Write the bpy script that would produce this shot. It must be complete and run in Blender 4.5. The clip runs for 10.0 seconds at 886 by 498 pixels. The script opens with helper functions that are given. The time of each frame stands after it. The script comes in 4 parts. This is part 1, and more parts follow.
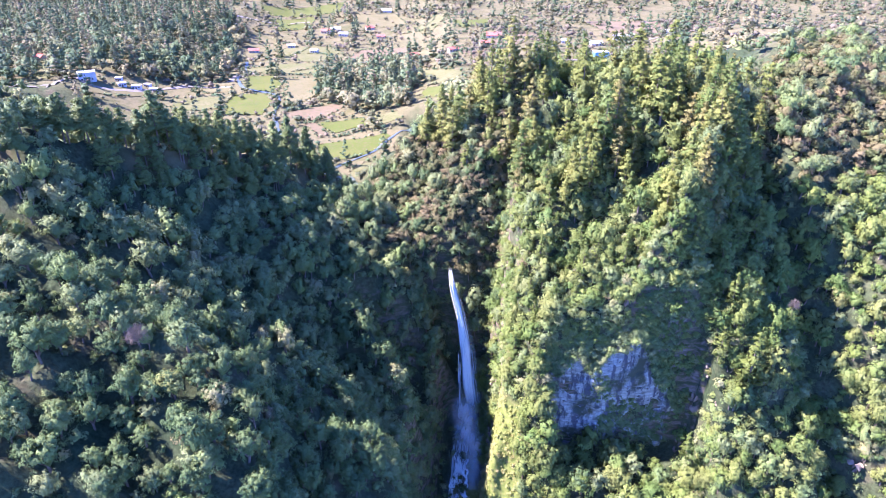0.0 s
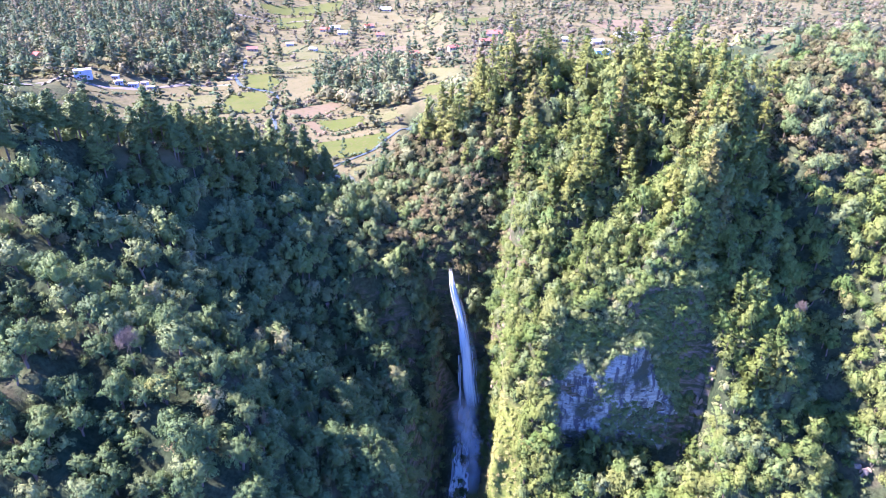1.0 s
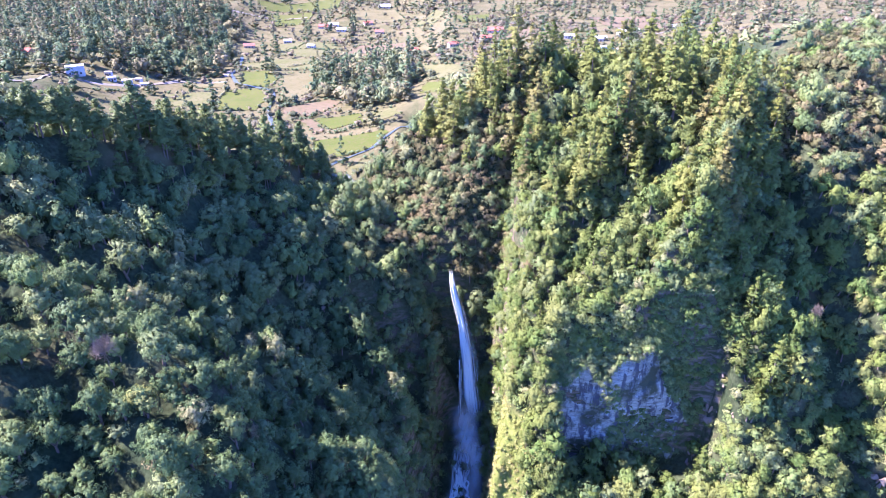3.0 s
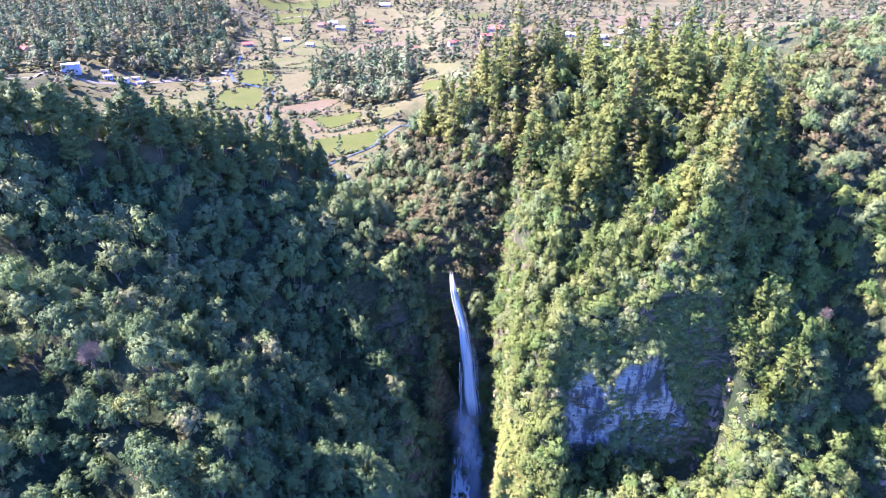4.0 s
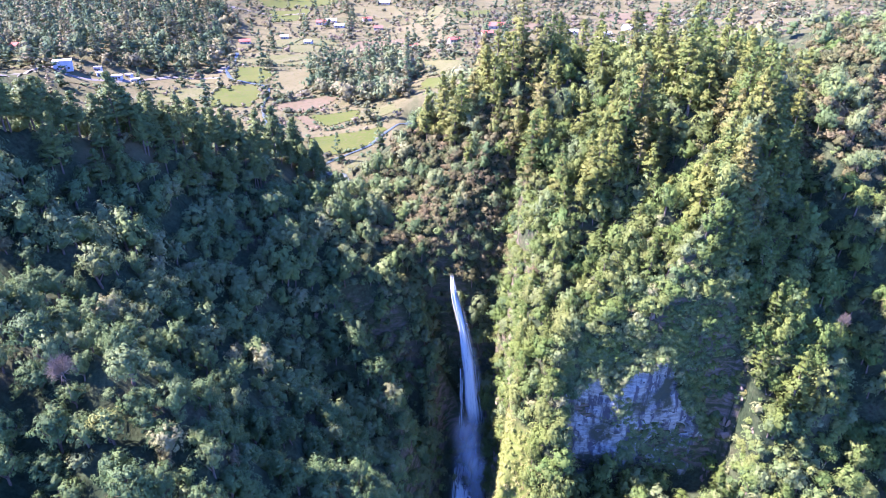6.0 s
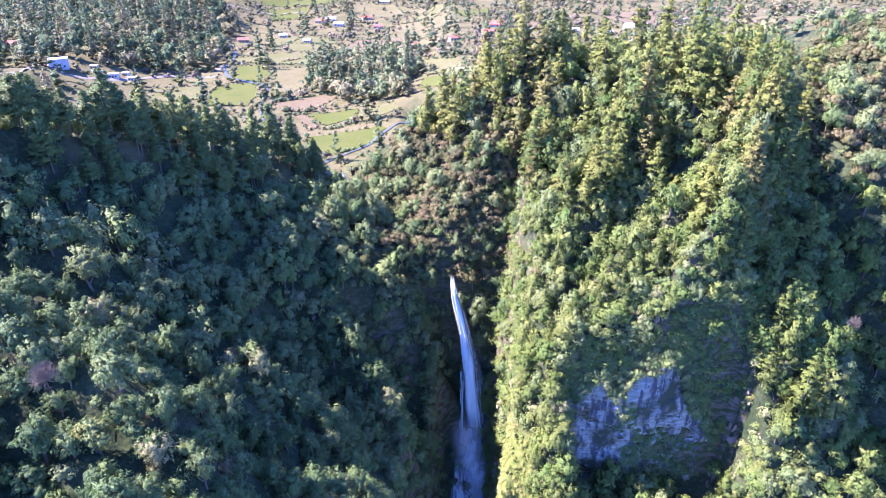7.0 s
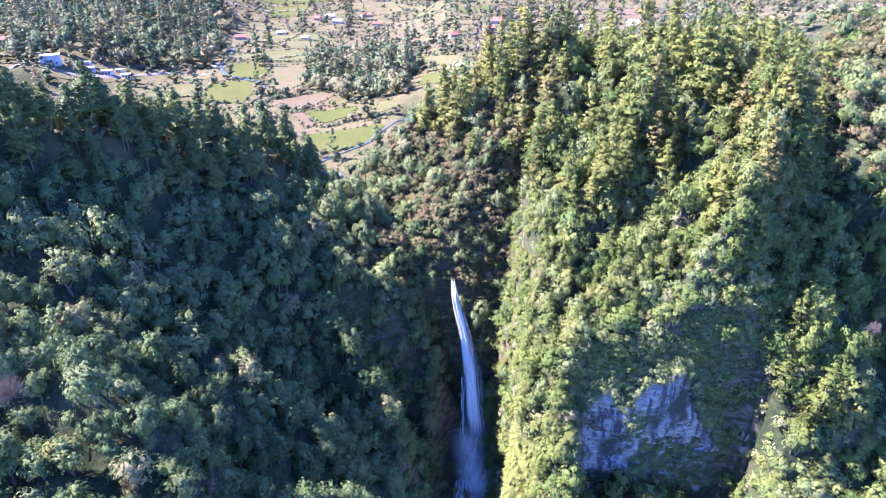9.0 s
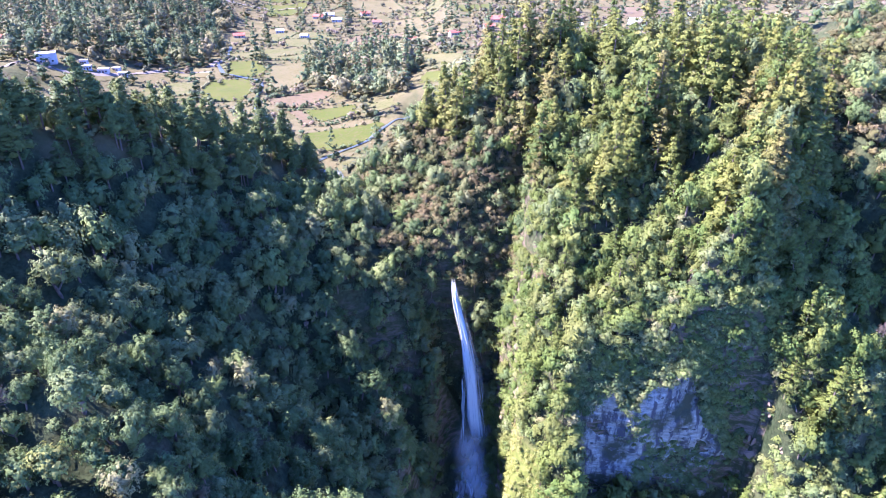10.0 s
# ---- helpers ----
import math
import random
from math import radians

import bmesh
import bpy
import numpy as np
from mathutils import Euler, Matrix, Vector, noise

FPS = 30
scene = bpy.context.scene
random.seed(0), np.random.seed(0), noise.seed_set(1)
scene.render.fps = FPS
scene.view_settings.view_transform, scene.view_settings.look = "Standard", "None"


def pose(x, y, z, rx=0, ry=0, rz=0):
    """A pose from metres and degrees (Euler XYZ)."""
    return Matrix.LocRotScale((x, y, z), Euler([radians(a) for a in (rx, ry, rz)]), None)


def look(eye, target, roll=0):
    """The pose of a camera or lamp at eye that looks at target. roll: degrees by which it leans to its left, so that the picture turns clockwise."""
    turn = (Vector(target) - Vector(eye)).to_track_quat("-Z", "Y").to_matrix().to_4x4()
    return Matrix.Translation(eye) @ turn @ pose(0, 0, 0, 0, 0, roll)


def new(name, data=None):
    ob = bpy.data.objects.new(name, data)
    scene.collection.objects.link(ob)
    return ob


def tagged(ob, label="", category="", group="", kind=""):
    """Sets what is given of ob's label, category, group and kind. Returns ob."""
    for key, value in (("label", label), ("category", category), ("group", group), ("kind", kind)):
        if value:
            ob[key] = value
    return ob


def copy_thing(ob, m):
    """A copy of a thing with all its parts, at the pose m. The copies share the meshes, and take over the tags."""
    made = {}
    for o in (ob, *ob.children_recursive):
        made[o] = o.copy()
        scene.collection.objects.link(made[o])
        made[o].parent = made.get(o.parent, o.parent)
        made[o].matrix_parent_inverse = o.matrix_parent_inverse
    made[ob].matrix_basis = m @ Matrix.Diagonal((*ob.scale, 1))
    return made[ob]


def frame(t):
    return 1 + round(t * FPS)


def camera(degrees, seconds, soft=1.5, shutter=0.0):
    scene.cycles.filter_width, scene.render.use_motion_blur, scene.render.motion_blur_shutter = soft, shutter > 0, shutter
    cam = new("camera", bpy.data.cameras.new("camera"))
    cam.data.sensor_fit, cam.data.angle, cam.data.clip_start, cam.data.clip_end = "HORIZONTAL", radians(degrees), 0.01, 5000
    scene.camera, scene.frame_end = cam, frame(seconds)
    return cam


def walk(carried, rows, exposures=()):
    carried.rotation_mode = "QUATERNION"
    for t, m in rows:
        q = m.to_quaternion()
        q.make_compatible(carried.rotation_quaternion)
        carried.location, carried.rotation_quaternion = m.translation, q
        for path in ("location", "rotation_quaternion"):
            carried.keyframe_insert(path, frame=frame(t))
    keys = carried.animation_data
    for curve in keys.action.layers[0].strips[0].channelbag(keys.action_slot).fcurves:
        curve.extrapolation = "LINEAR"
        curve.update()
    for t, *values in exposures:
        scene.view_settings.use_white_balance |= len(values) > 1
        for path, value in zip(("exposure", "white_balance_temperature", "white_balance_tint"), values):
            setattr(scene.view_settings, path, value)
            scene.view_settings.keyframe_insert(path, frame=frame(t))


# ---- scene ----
cam = camera(70, 10.0, 0.55)
EXPOSURE, KELVIN, TINT, SUN_STRENGTH, SKY_STRENGTH = 2.79, 4640, 49, 5.0, 0.095
PATH = [
    (0.0, pose(0, 0, 302, 62, -0, 0)),
    (1.0, pose(-0.214, 4.44, 299.85, 61.972, -0.038, -0.018)),
    (2.0, pose(-0.411, 9.064, 297.759, 61.948, -0.078, -0.03)),
    (3.0, pose(-0.592, 13.815, 295.716, 61.927, -0.118, -0.036)),
    (4.0, pose(-0.756, 18.638, 293.712, 61.909, -0.158, -0.037)),
    (5.0, pose(-0.903, 23.477, 291.736, 61.893, -0.195, -0.035)),
    (6.0, pose(-1.033, 28.276, 289.778, 61.877, -0.227, -0.031)),
    (7.0, pose(-1.147, 32.979, 287.829, 61.861, -0.253, -0.027)),
    (8.0, pose(-1.244, 37.531, 285.878, 61.844, -0.272, -0.023)),
    (9.0, pose(-1.323, 41.874, 283.915, 61.826, -0.281, -0.021)),
    (10.0, pose(-1.386, 45.955, 281.93, 61.804, -0.28, -0.022)),
]
walk(cam, PATH, [(0.0, EXPOSURE + 0.06, KELVIN, TINT), (3.0, EXPOSURE - 0.03, KELVIN, TINT), (10.0, EXPOSURE - 0.06, KELVIN, TINT)])

# ---- sky and sun ----
SUN = Vector((-0.664, 0.06, 0.746)).normalized()
world = bpy.data.worlds.new("sky")
scene.world = world
world.use_nodes = True
wn = world.node_tree.nodes
sky = wn.new("ShaderNodeTexSky")
sky.sky_type = "NISHITA"
sky.sun_disc = False
sky.sun_elevation = math.asin(SUN.z)
sky.sun_rotation = math.atan2(SUN.x, SUN.y)
sky.altitude = 1800
sky.ozone_density = 9.0
world.node_tree.links.new(sky.outputs[0], wn["Background"].inputs[0])
wn["Background"].inputs[1].default_value = SKY_STRENGTH
sun = new("sun", bpy.data.lights.new("sun", "SUN"))
sun.data.energy, sun.data.angle, sun.data.color = SUN_STRENGTH, radians(0.53), (1.0, 0.81, 0.455)
sun.matrix_world = look(SUN * 900, (0, 0, 0))


# ---- materials ----
def material(name, rough=0.9, spec=0.3):
    m = bpy.data.materials.new(name)
    m.use_nodes = True
    n = m.node_tree.nodes
    b = n["Principled BSDF"]
    b.inputs["Roughness"].default_value = rough
    b.inputs["Specular IOR Level"].default_value = spec
    return m, n, m.node_tree.links, b


def ramp(n, stops):
    r = n.new("ShaderNodeValToRGB")
    e = r.color_ramp.elements
    while len(e) < len(stops):
        e.new(0.5)
    for k, (p, c) in zip(e, stops):
        k.position, k.color = p, (*c, 1)
    return r


def noise_tex(n, l, scale, detail=4, rough=0.6, coord=None, stretch=None):
    t = n.new("ShaderNodeTexNoise")
    t.inputs["Scale"].default_value, t.inputs["Detail"].default_value, t.inputs["Roughness"].default_value = scale, detail, rough
    c = n.new("ShaderNodeTexCoord") if coord is None else coord
    if stretch:
        mp = n.new("ShaderNodeMapping")
        mp.inputs["Scale"].default_value = stretch
        l.new(c.outputs["Object"], mp.inputs[0])
        l.new(mp.outputs[0], t.inputs["Vector"])
    else:
        l.new(c.outputs["Object"], t.inputs["Vector"])
    return t


def mixed(n, l, fac, a, b, kind="MIX"):
    x = n.new("ShaderNodeMix")
    x.data_type, x.blend_type = "RGBA", kind
    for sock, v in ((x.inputs["Factor"], fac), (x.inputs["A"], a), (x.inputs["B"], b)):
        if hasattr(v, "links"):
            l.new(v, sock)
        else:
            sock.default_value = v if isinstance(v, (int, float)) else (*v, 1)
    return x.outputs["Result"]


def relief(n, l, b, height, strength, distance):
    u = n.new("ShaderNodeBump")
    u.inputs["Strength"].default_value, u.inputs["Distance"].default_value = strength, distance
    l.new(height, u.inputs["Height"])
    l.new(u.outputs[0], b.inputs["Normal"])


def foliage(name, stops, through_leaf=0.13, lace=3.6, gloss=0.45, own_hue=1.0):
    """Leaves: each tree takes its own hue from the row of colours, each leaf clump its own value."""
    m, n, l, b = material(name, 0.55, gloss * 0.4)
    at = n.new("ShaderNodeAttribute")
    at.attribute_name = "tint"
    oi, geo = n.new("ShaderNodeObjectInfo"), n.new("ShaderNodeNewGeometry")
    add, fr = n.new("ShaderNodeMath"), n.new("ShaderNodeMath")
    add.operation, fr.operation = "ADD", "FRACT"
    part_of = n.new("ShaderNodeMath")
    part_of.operation, part_of.inputs[1].default_value = "MULTIPLY", own_hue
    l.new(oi.outputs["Random"], part_of.inputs[0])
    l.new(at.outputs["Fac"], add.inputs[0])
    l.new(part_of.outputs[0], add.inputs[1])
    l.new(add.outputs[0], fr.inputs[0])
    r = ramp(n, stops)
    l.new(fr.outputs[0], r.inputs[0])
    hsv = n.new("ShaderNodeHueSaturation")
    mr = n.new("ShaderNodeMapRange")
    mr.inputs["To Min"].default_value, mr.inputs["To Max"].default_value = 0.88, 1.13
    l.new(geo.outputs["Random Per Island"], mr.inputs["Value"])
    l.new(mr.outputs[0], hsv.inputs["Value"])
    l.new(r.outputs[0], hsv.inputs["Color"])
    l.new(hsv.outputs[0], b.inputs["Base Color"])
    tuft = n.new("ShaderNodeTexNoise")
    tuft.inputs["Scale"].default_value, tuft.inputs["Detail"].default_value, tuft.inputs["Roughness"].default_value = lace, 3, 0.65
    l.new(geo.outputs["Position"], tuft.inputs["Vector"])
    relief(n, l, b, tuft.outputs[0], 0.35, 0.4)
    tr, mx = n.new("ShaderNodeBsdfTranslucent"), n.new("ShaderNodeMixShader")
    l.new(hsv.outputs[0], tr.inputs["Color"])
    mx.inputs[0].default_value = through_leaf
    l.new(b.outputs[0], mx.inputs[1])
    l.new(tr.outputs[0], mx.inputs[2])
    gap, clear, cut = ramp(n, [(0.41, (0, 0, 0)), (0.43, (1, 1, 1))]), n.new("ShaderNodeBsdfTransparent"), n.new("ShaderNodeMixShader")
    l.new(tuft.outputs[0], gap.inputs[0])
    l.new(gap.outputs[0], cut.inputs[0])
    l.new(clear.outputs[0], cut.inputs[1])
    l.new(mx.outputs[0], cut.inputs[2])
    l.new(cut.outputs[0], n["Material Output"].inputs[0])
    return m


def two_tone(name, a, b_, scale, rough=0.9, c=None, fine=None, bump=0.3, bump_size=0.3, lo=0.35, hi=0.65):
    m, n, l, b = material(name, rough, 0.08)
    t = noise_tex(n, l, scale, 6, 0.65)
    r = ramp(n, [(lo, a), (hi, b_)])
    l.new(t.outputs[0], r.inputs[0])
    out = r.outputs[0]
    f = noise_tex(n, l, fine or scale * 9, 5, 0.7)
    if c:
        k = ramp(n, [(0.5, (0, 0, 0)), (0.66, (1, 1, 1))])
        l.new(f.outputs[0], k.inputs[0])
        out = mixed(n, l, k.outputs[0], out, c)
    l.new(out, b.inputs["Base Color"])
    relief(n, l, b, f.outputs[0], bump, bump_size)
    return m


OAK = foliage("oak_leaves", [(0, (0.070, 0.110, 0.037)), (0.3, (0.110, 0.154, 0.047)), (0.55, (0.156, 0.185, 0.070)), (0.8, (0.136, 0.185, 0.048)), (1, (0.220, 0.218, 0.095))], own_hue=0.35)
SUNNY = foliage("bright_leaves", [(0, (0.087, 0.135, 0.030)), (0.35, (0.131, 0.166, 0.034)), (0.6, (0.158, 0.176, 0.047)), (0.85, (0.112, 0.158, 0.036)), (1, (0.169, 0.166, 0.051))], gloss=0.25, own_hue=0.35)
PINE = foliage("pine_needles", [(0, (0.095, 0.128, 0.036)), (0.4, (0.142, 0.170, 0.042)), (0.8, (0.205, 0.205, 0.050)), (1, (0.150, 0.142, 0.050))], 0.15, own_hue=0.35)
SUNPINE = foliage("light_pine_needles", [(0, (0.086, 0.122, 0.026)), (0.5, (0.134, 0.153, 0.030)), (0.85, (0.165, 0.174, 0.036)), (1, (0.165, 0.147, 0.045))], 0.13, gloss=0.25, own_hue=0.35)
DRY = foliage("dry_scrub", [(0, (0.136, 0.117, 0.053)), (0.35, (0.108, 0.120, 0.041)), (0.7, (0.170, 0.135, 0.067)), (1, (0.092, 0.113, 0.037))], 0.1, gloss=0.15, own_hue=0.5)
# haze of the distance is put into these leaf colours as extra blue
FARLEAF = foliage("far_leaves", [(0, (0.079, 0.118, 0.057)), (0.5, (0.119, 0.155, 0.068)), (0.85, (0.175, 0.170, 0.081)), (1, (0.208, 0.181, 0.099))], 0.1, gloss=0.15)
SCRUB = foliage("valley_scrub", [(0, (0.072, 0.091, 0.043)), (0.4, (0.121, 0.116, 0.066)), (0.75, (0.163, 0.132, 0.090)), (1, (0.061, 0.089, 0.030))], 0.1, gloss=0.3)
GRASSY = foliage("cliff_grass", [(0, (0.188, 0.217, 0.043)), (0.5, (0.246, 0.260, 0.072)), (1, (0.289, 0.231, 0.101))], 0.2)
BARK = two_tone("bark", (0.10, 0.075, 0.055), (0.20, 0.165, 0.13), 2.0)


def ground_material():
    m, n, l, b = material("forest_floor", 0.95, 0.08)
    t = noise_tex(n, l, 0.05, 6, 0.65)
    f = noise_tex(n, l, 0.7, 6, 0.7)
    r = ramp(n, [(0.35, (0.030, 0.044, 0.020)), (0.55, (0.055, 0.065, 0.030)), (0.7, (0.095, 0.080, 0.050))])
    l.new(t.outputs[0], r.inputs[0])
    r2 = ramp(n, [(0.3, (0.45, 0.45, 0.45)), (0.7, (1.4, 1.4, 1.4))])
    l.new(f.outputs[0], r2.inputs[0])
    wood = mixed(n, l, 1.0, r.outputs[0], r2.outputs[0], "MULTIPLY")
    scrub = ramp(n, [(0.30, (0.046, 0.054, 0.018)), (0.40, (0.084, 0.082, 0.034)), (0.48, (0.120, 0.104, 0.052)), (0.56, (0.076, 0.076, 0.030)), (0.64, (0.118, 0.098, 0.052)), (0.72, (0.132, 0.118, 0.060))])
    t2 = noise_tex(n, l, 0.022, 9, 0.78)
    l.new(t2.outputs[0], scrub.inputs[0])
    at = n.new("ShaderNodeAttribute")
    at.attribute_name = "open"
    col = mixed(n, l, at.outputs["Fac"], wood, scrub.outputs[0])
    gr = n.new("ShaderNodeAttribute")
    gr.attribute_name = "grass"
    turf = ramp(n, [(0.35, (0.085, 0.110, 0.022)), (0.55, (0.140, 0.160, 0.036)), (0.7, (0.20, 0.165, 0.075))])
    l.new(f.outputs[0], turf.inputs[0])
    geo, sep = n.new("ShaderNodeNewGeometry"), n.new("ShaderNodeSeparateXYZ")
    l.new(geo.outputs["Normal"], sep.inputs[0])
    steep = ramp(n, [(0.10, (1, 1, 1)), (0.28, (0, 0, 0))])
    l.new(sep.outputs["Z"], steep.inputs[0])
    stone = ramp(n, [(0.3, (0.035, 0.05, 0.022)), (0.46, (0.06, 0.068, 0.03)), (0.54, (0.14, 0.112, 0.08)), (0.72, (0.23, 0.195, 0.16))])
    t3 = noise_tex(n, l, 0.16, 7, 0.7, stretch=(1, 1, 2.6))
    l.new(t3.outputs[0], stone.inputs[0])
    l.new(mixed(n, l, gr.outputs["Fac"], mixed(n, l, steep.outputs[0], col, stone.outputs[0]), turf.outputs[0]), b.inputs["Base Color"])
    relief(n, l, b, f.outputs[0], 0.6, 0.8)
    return m


FLOOR = ground_material()


# ---- the land ----
def smooth(a, b, v):
    u = np.clip((v - a) / (b - a), 0, 1)
    return u * u * (3 - 2 * u)
def crest(x, y, line, left, right, flat=0.0):
    """Land falling away from a crest line. left, right: (slope, reach, slope beyond) on either hand of its run."""
    best = np.full(x.shape, 1e9); z = np.zeros_like(best); side = np.zeros_like(best)
    for (ax, ay, az), (bx, by, bz) in zip(line, line[1:]):
        dx, dy = bx - ax, by - ay
        n = dx * dx + dy * dy
        u = np.clip(((x - ax) * dx + (y - ay) * dy) / n, 0, 1)
        d = np.hypot(x - ax - u * dx, y - ay - u * dy)
        s = ((x - ax) * dy - (y - ay) * dx) / np.sqrt(n) / np.maximum(d, 1e-6)
        near = d < best
        best = np.where(near, d, best); z = np.where(near, az + u * (bz - az), z); side = np.where(near, s, side)
    d = np.maximum(best - flat, 0)
    fall = lambda p: p[0] * np.minimum(d, p[1]) + p[2] * np.maximum(d - p[1], 0)
    w = smooth(-0.5, 0.5, side)
    return z - (1 - w) * fall(left) - w * fall(right)
def upland(x, y):
    z = 167 + 48 * smooth(-80, 110, x) * smooth(360, 460, y) + 36 * smooth(-200, -340, x) * smooth(330, 480, y)
    return z + 25 * smooth(700, 1500, y) + 60 * smooth(1200, 3500, y)
LEFT_RIDGE = [(-330, 60, 268), (-210, 120, 254), (-150, 190, 238), (-131, 211, 231), (-108, 237, 221), (-91, 269, 207), (-79, 298, 192), (-66, 328, 176), (-52, 352, 160)]
LEFT_SPUR = [(-190, 120, 247), (-122, 152, 224), (-102, 146, 213), (-86, 140, 207), (-73, 136, 203), (-62, 137, 199), (-54, 138, 192), (-47, 140, 172), (-40, 143, 159), (-32, 146, 152), (-24, 154, 146), (-15, 160, 138), (-7, 165, 100), (-4, 168, 40)]
LEFT_BENCH = [(-152, 190, 236), (-122, 176, 213), (-104, 169, 201), (-90, 168, 191)]
UPPER_BENCH = [(-142, 200, 237), (-126, 194, 225), (-114, 188, 213)]
NEAR_SPUR = [(-116, 140, 218), (-93, 120, 206), (-79, 101, 193), (-72, 80, 180), (-66, 50, 160)]
RIM = [(-5000, 100, 167), (-900, 200, 167), (-160, 262, 167), (-110, 300, 167), (-62, 262, 166), (-46, 250, 160), (-22, 258, 150), (2, 270, 147), (12, 274, 146), (22, 292, 150), (60, 330, 167), (200, 380, 167), (900, 400, 167), (5000, 400, 167)]
KNOB = [(-10, 350, 160), (-2, 331, 182), (14, 318, 208), (38, 328, 226), (80, 330, 224)]
BUTTRESS = [(120, 300, 230), (82, 278, 228), (66, 262, 209), (48, 250, 192), (42, 230, 162), (32, 218, 124), (22, 199, 95), (20, 184, 66), (20, 168, 24)]
RIB = [(120, 300, 230), (115, 250, 230), (104, 236, 225), (98, 228, 216), (91, 223, 203), (84, 220, 189), (80, 217, 176), (76, 212, 150)]
BENCH = [(40, 229, 158), (60, 225, 162), (78, 221, 172), (100, 223, 184)]
PILLAR = [(114, 226, 184), (121, 217, 167), (132, 213, 153), (126, 202, 130), (130, 190, 107), (128, 180, 84), (124, 170, 50)]
PLATEAU = [(100, 310, 228), (165, 318, 220), (200, 350, 230), (262, 440, 230), (260, 560, 216)]
RIGHT_SLOPE = [(262, 440, 230), (228, 312, 210), (200, 262, 188), (184, 225, 160), (176, 190, 128), (174, 140, 66)]
GORGE = [(10, 247, -60), (9, 243, -54), (8, 236, -44), (5, 218, -34), (0, 200, -24), (0, 184, -12), (6, 160, 12), (14, 140, 20), (18, 80, 30)]
GULLY = [(18, 264, -66), (23, 274, -112), (28, 286, -148), (34, 298, -176), (40, 312, -202), (46, 330, -224)]
SPUR_GULLY = [(85, 300, -216), (84, 276, -206), (88, 268, -198), (88, 260, -190), (78, 244, -186), (68, 234, -176)]
NOSE = [(-70, 257, 186), (-60, 244, 178), (-48, 236, 160), (-34, 226, 145), (-26, 219, 135), (-18, 214, 121), (-9, 208, 94), (-4, 206, 50)]
LEDGE = [(-66, 200, 160), (-50, 191, 148), (-40, 186, 137), (-33, 183, 127), (-22, 180, 90)]
MIDRIB = [(102, 264, 216), (92, 252, 210), (80, 245, 202), (70, 236, 190), (58, 230, 176)]
RECESS = [(152, 304, -216), (144, 264, -170), (148, 242, -146), (155, 222, -118), (159, 200, -86), (162, 170, -44)]
def land(x, y):
    far = upland(x, y)
    floor = 20 + 0.10 * (y - 200) + 0.10 * np.maximum(np.abs(x - 20) - 15, 0)
    parts = [
        crest(x, y, LEFT_RIDGE, (0.5, 90, 0.3), (1.25, 46, 1.9)),
        crest(x, y, LEFT_SPUR, (1.5, 40, 1.6), (0.65, 30, 1.4)),
        crest(x, y, LEFT_BENCH, (0.7, 30, 1.5), (0.7, 30, 1.5)),
        crest(x, y, UPPER_BENCH, (0.7, 20, 1.5), (0.7, 20, 1.5)),
        crest(x, y, NEAR_SPUR, (1.1, 18, 1.8), (0.5, 40, 0.8)),
        np.minimum(crest(x, y, RIM, (-0.25, 90, 0), (5, 30, 2.2)), far),
        crest(x, y, KNOB, (0.8, 60, 0.5), (1.2, 60, 3)),
        crest(x, y, BUTTRESS, (2.2, 40, 3), (0.9, 15, 8)),
        crest(x, y, RIB, (5.0, 40, 5), (2.6, 20, 4)),
        crest(x, y, NOSE, (2.4, 30, 3), (2.8, 30, 4)),
        crest(x, y, LEDGE, (1.8, 30, 3), (1.8, 30, 3)),
        crest(x, y, MIDRIB, (1.4, 30, 3), (1.6, 30, 3)),
        crest(x, y, BENCH, (1.5, 20, 2), (2.2, 6, 5)),
        crest(x, y, PILLAR, (0.6, 10, 3), (2.4, 24, 4)),
        crest(x, y, PLATEAU, (0.25, 80, 0.4), (0.85, 60, 1.6), 18),
        crest(x, y, RIGHT_SLOPE, (0.2, 100, 0.2), (0.62, 60, 2.0)),
        floor,
    ]
    k = 3.0
    top = np.max(parts, axis=0)
    z = top + k * np.log(sum(np.exp(np.clip((p - top) / k, -30, 0)) for p in parts))
    # the flat valley floor up to the foot of the knoll
    z = np.minimum(z, far + 1.0 * np.maximum(x + 24 - 0.15 * (y - 345), 0) + 300 * smooth(336, 322, y))
    # the plunge basin and the stream's slot below it
    z = np.minimum(z, -crest(x, y, GORGE, (0, 12, 8), (0, 9, 9)))
    # the dark cleft between the knob and the spur
    z = np.minimum(z, -crest(x, y, GULLY, (0, 2, 2.2), (0, 2, 7)))
    # the hollow between the two ribs of the spur
    z = np.minimum(z, -crest(x, y, SPUR_GULLY, (0, 2, 1.5), (0, 2, 1.5)))
    # the shaded recess right of the rib
    z = np.minimum(z, -crest(x, y, RECESS, (1.3, 8, 1.7), (4, 40, 4)))
    # the sheer rock face in the front of the spur
    span = smooth(36, 46, x) * smooth(119, 110, x)
    ledge = y + 4 * smooth(106, 111, x)
    cut = 84 + 70 * smooth(213, 217, ledge) + 400 * smooth(215.5, 218.5, ledge) + 400 * (1 - span)
    return np.minimum(z, cut)


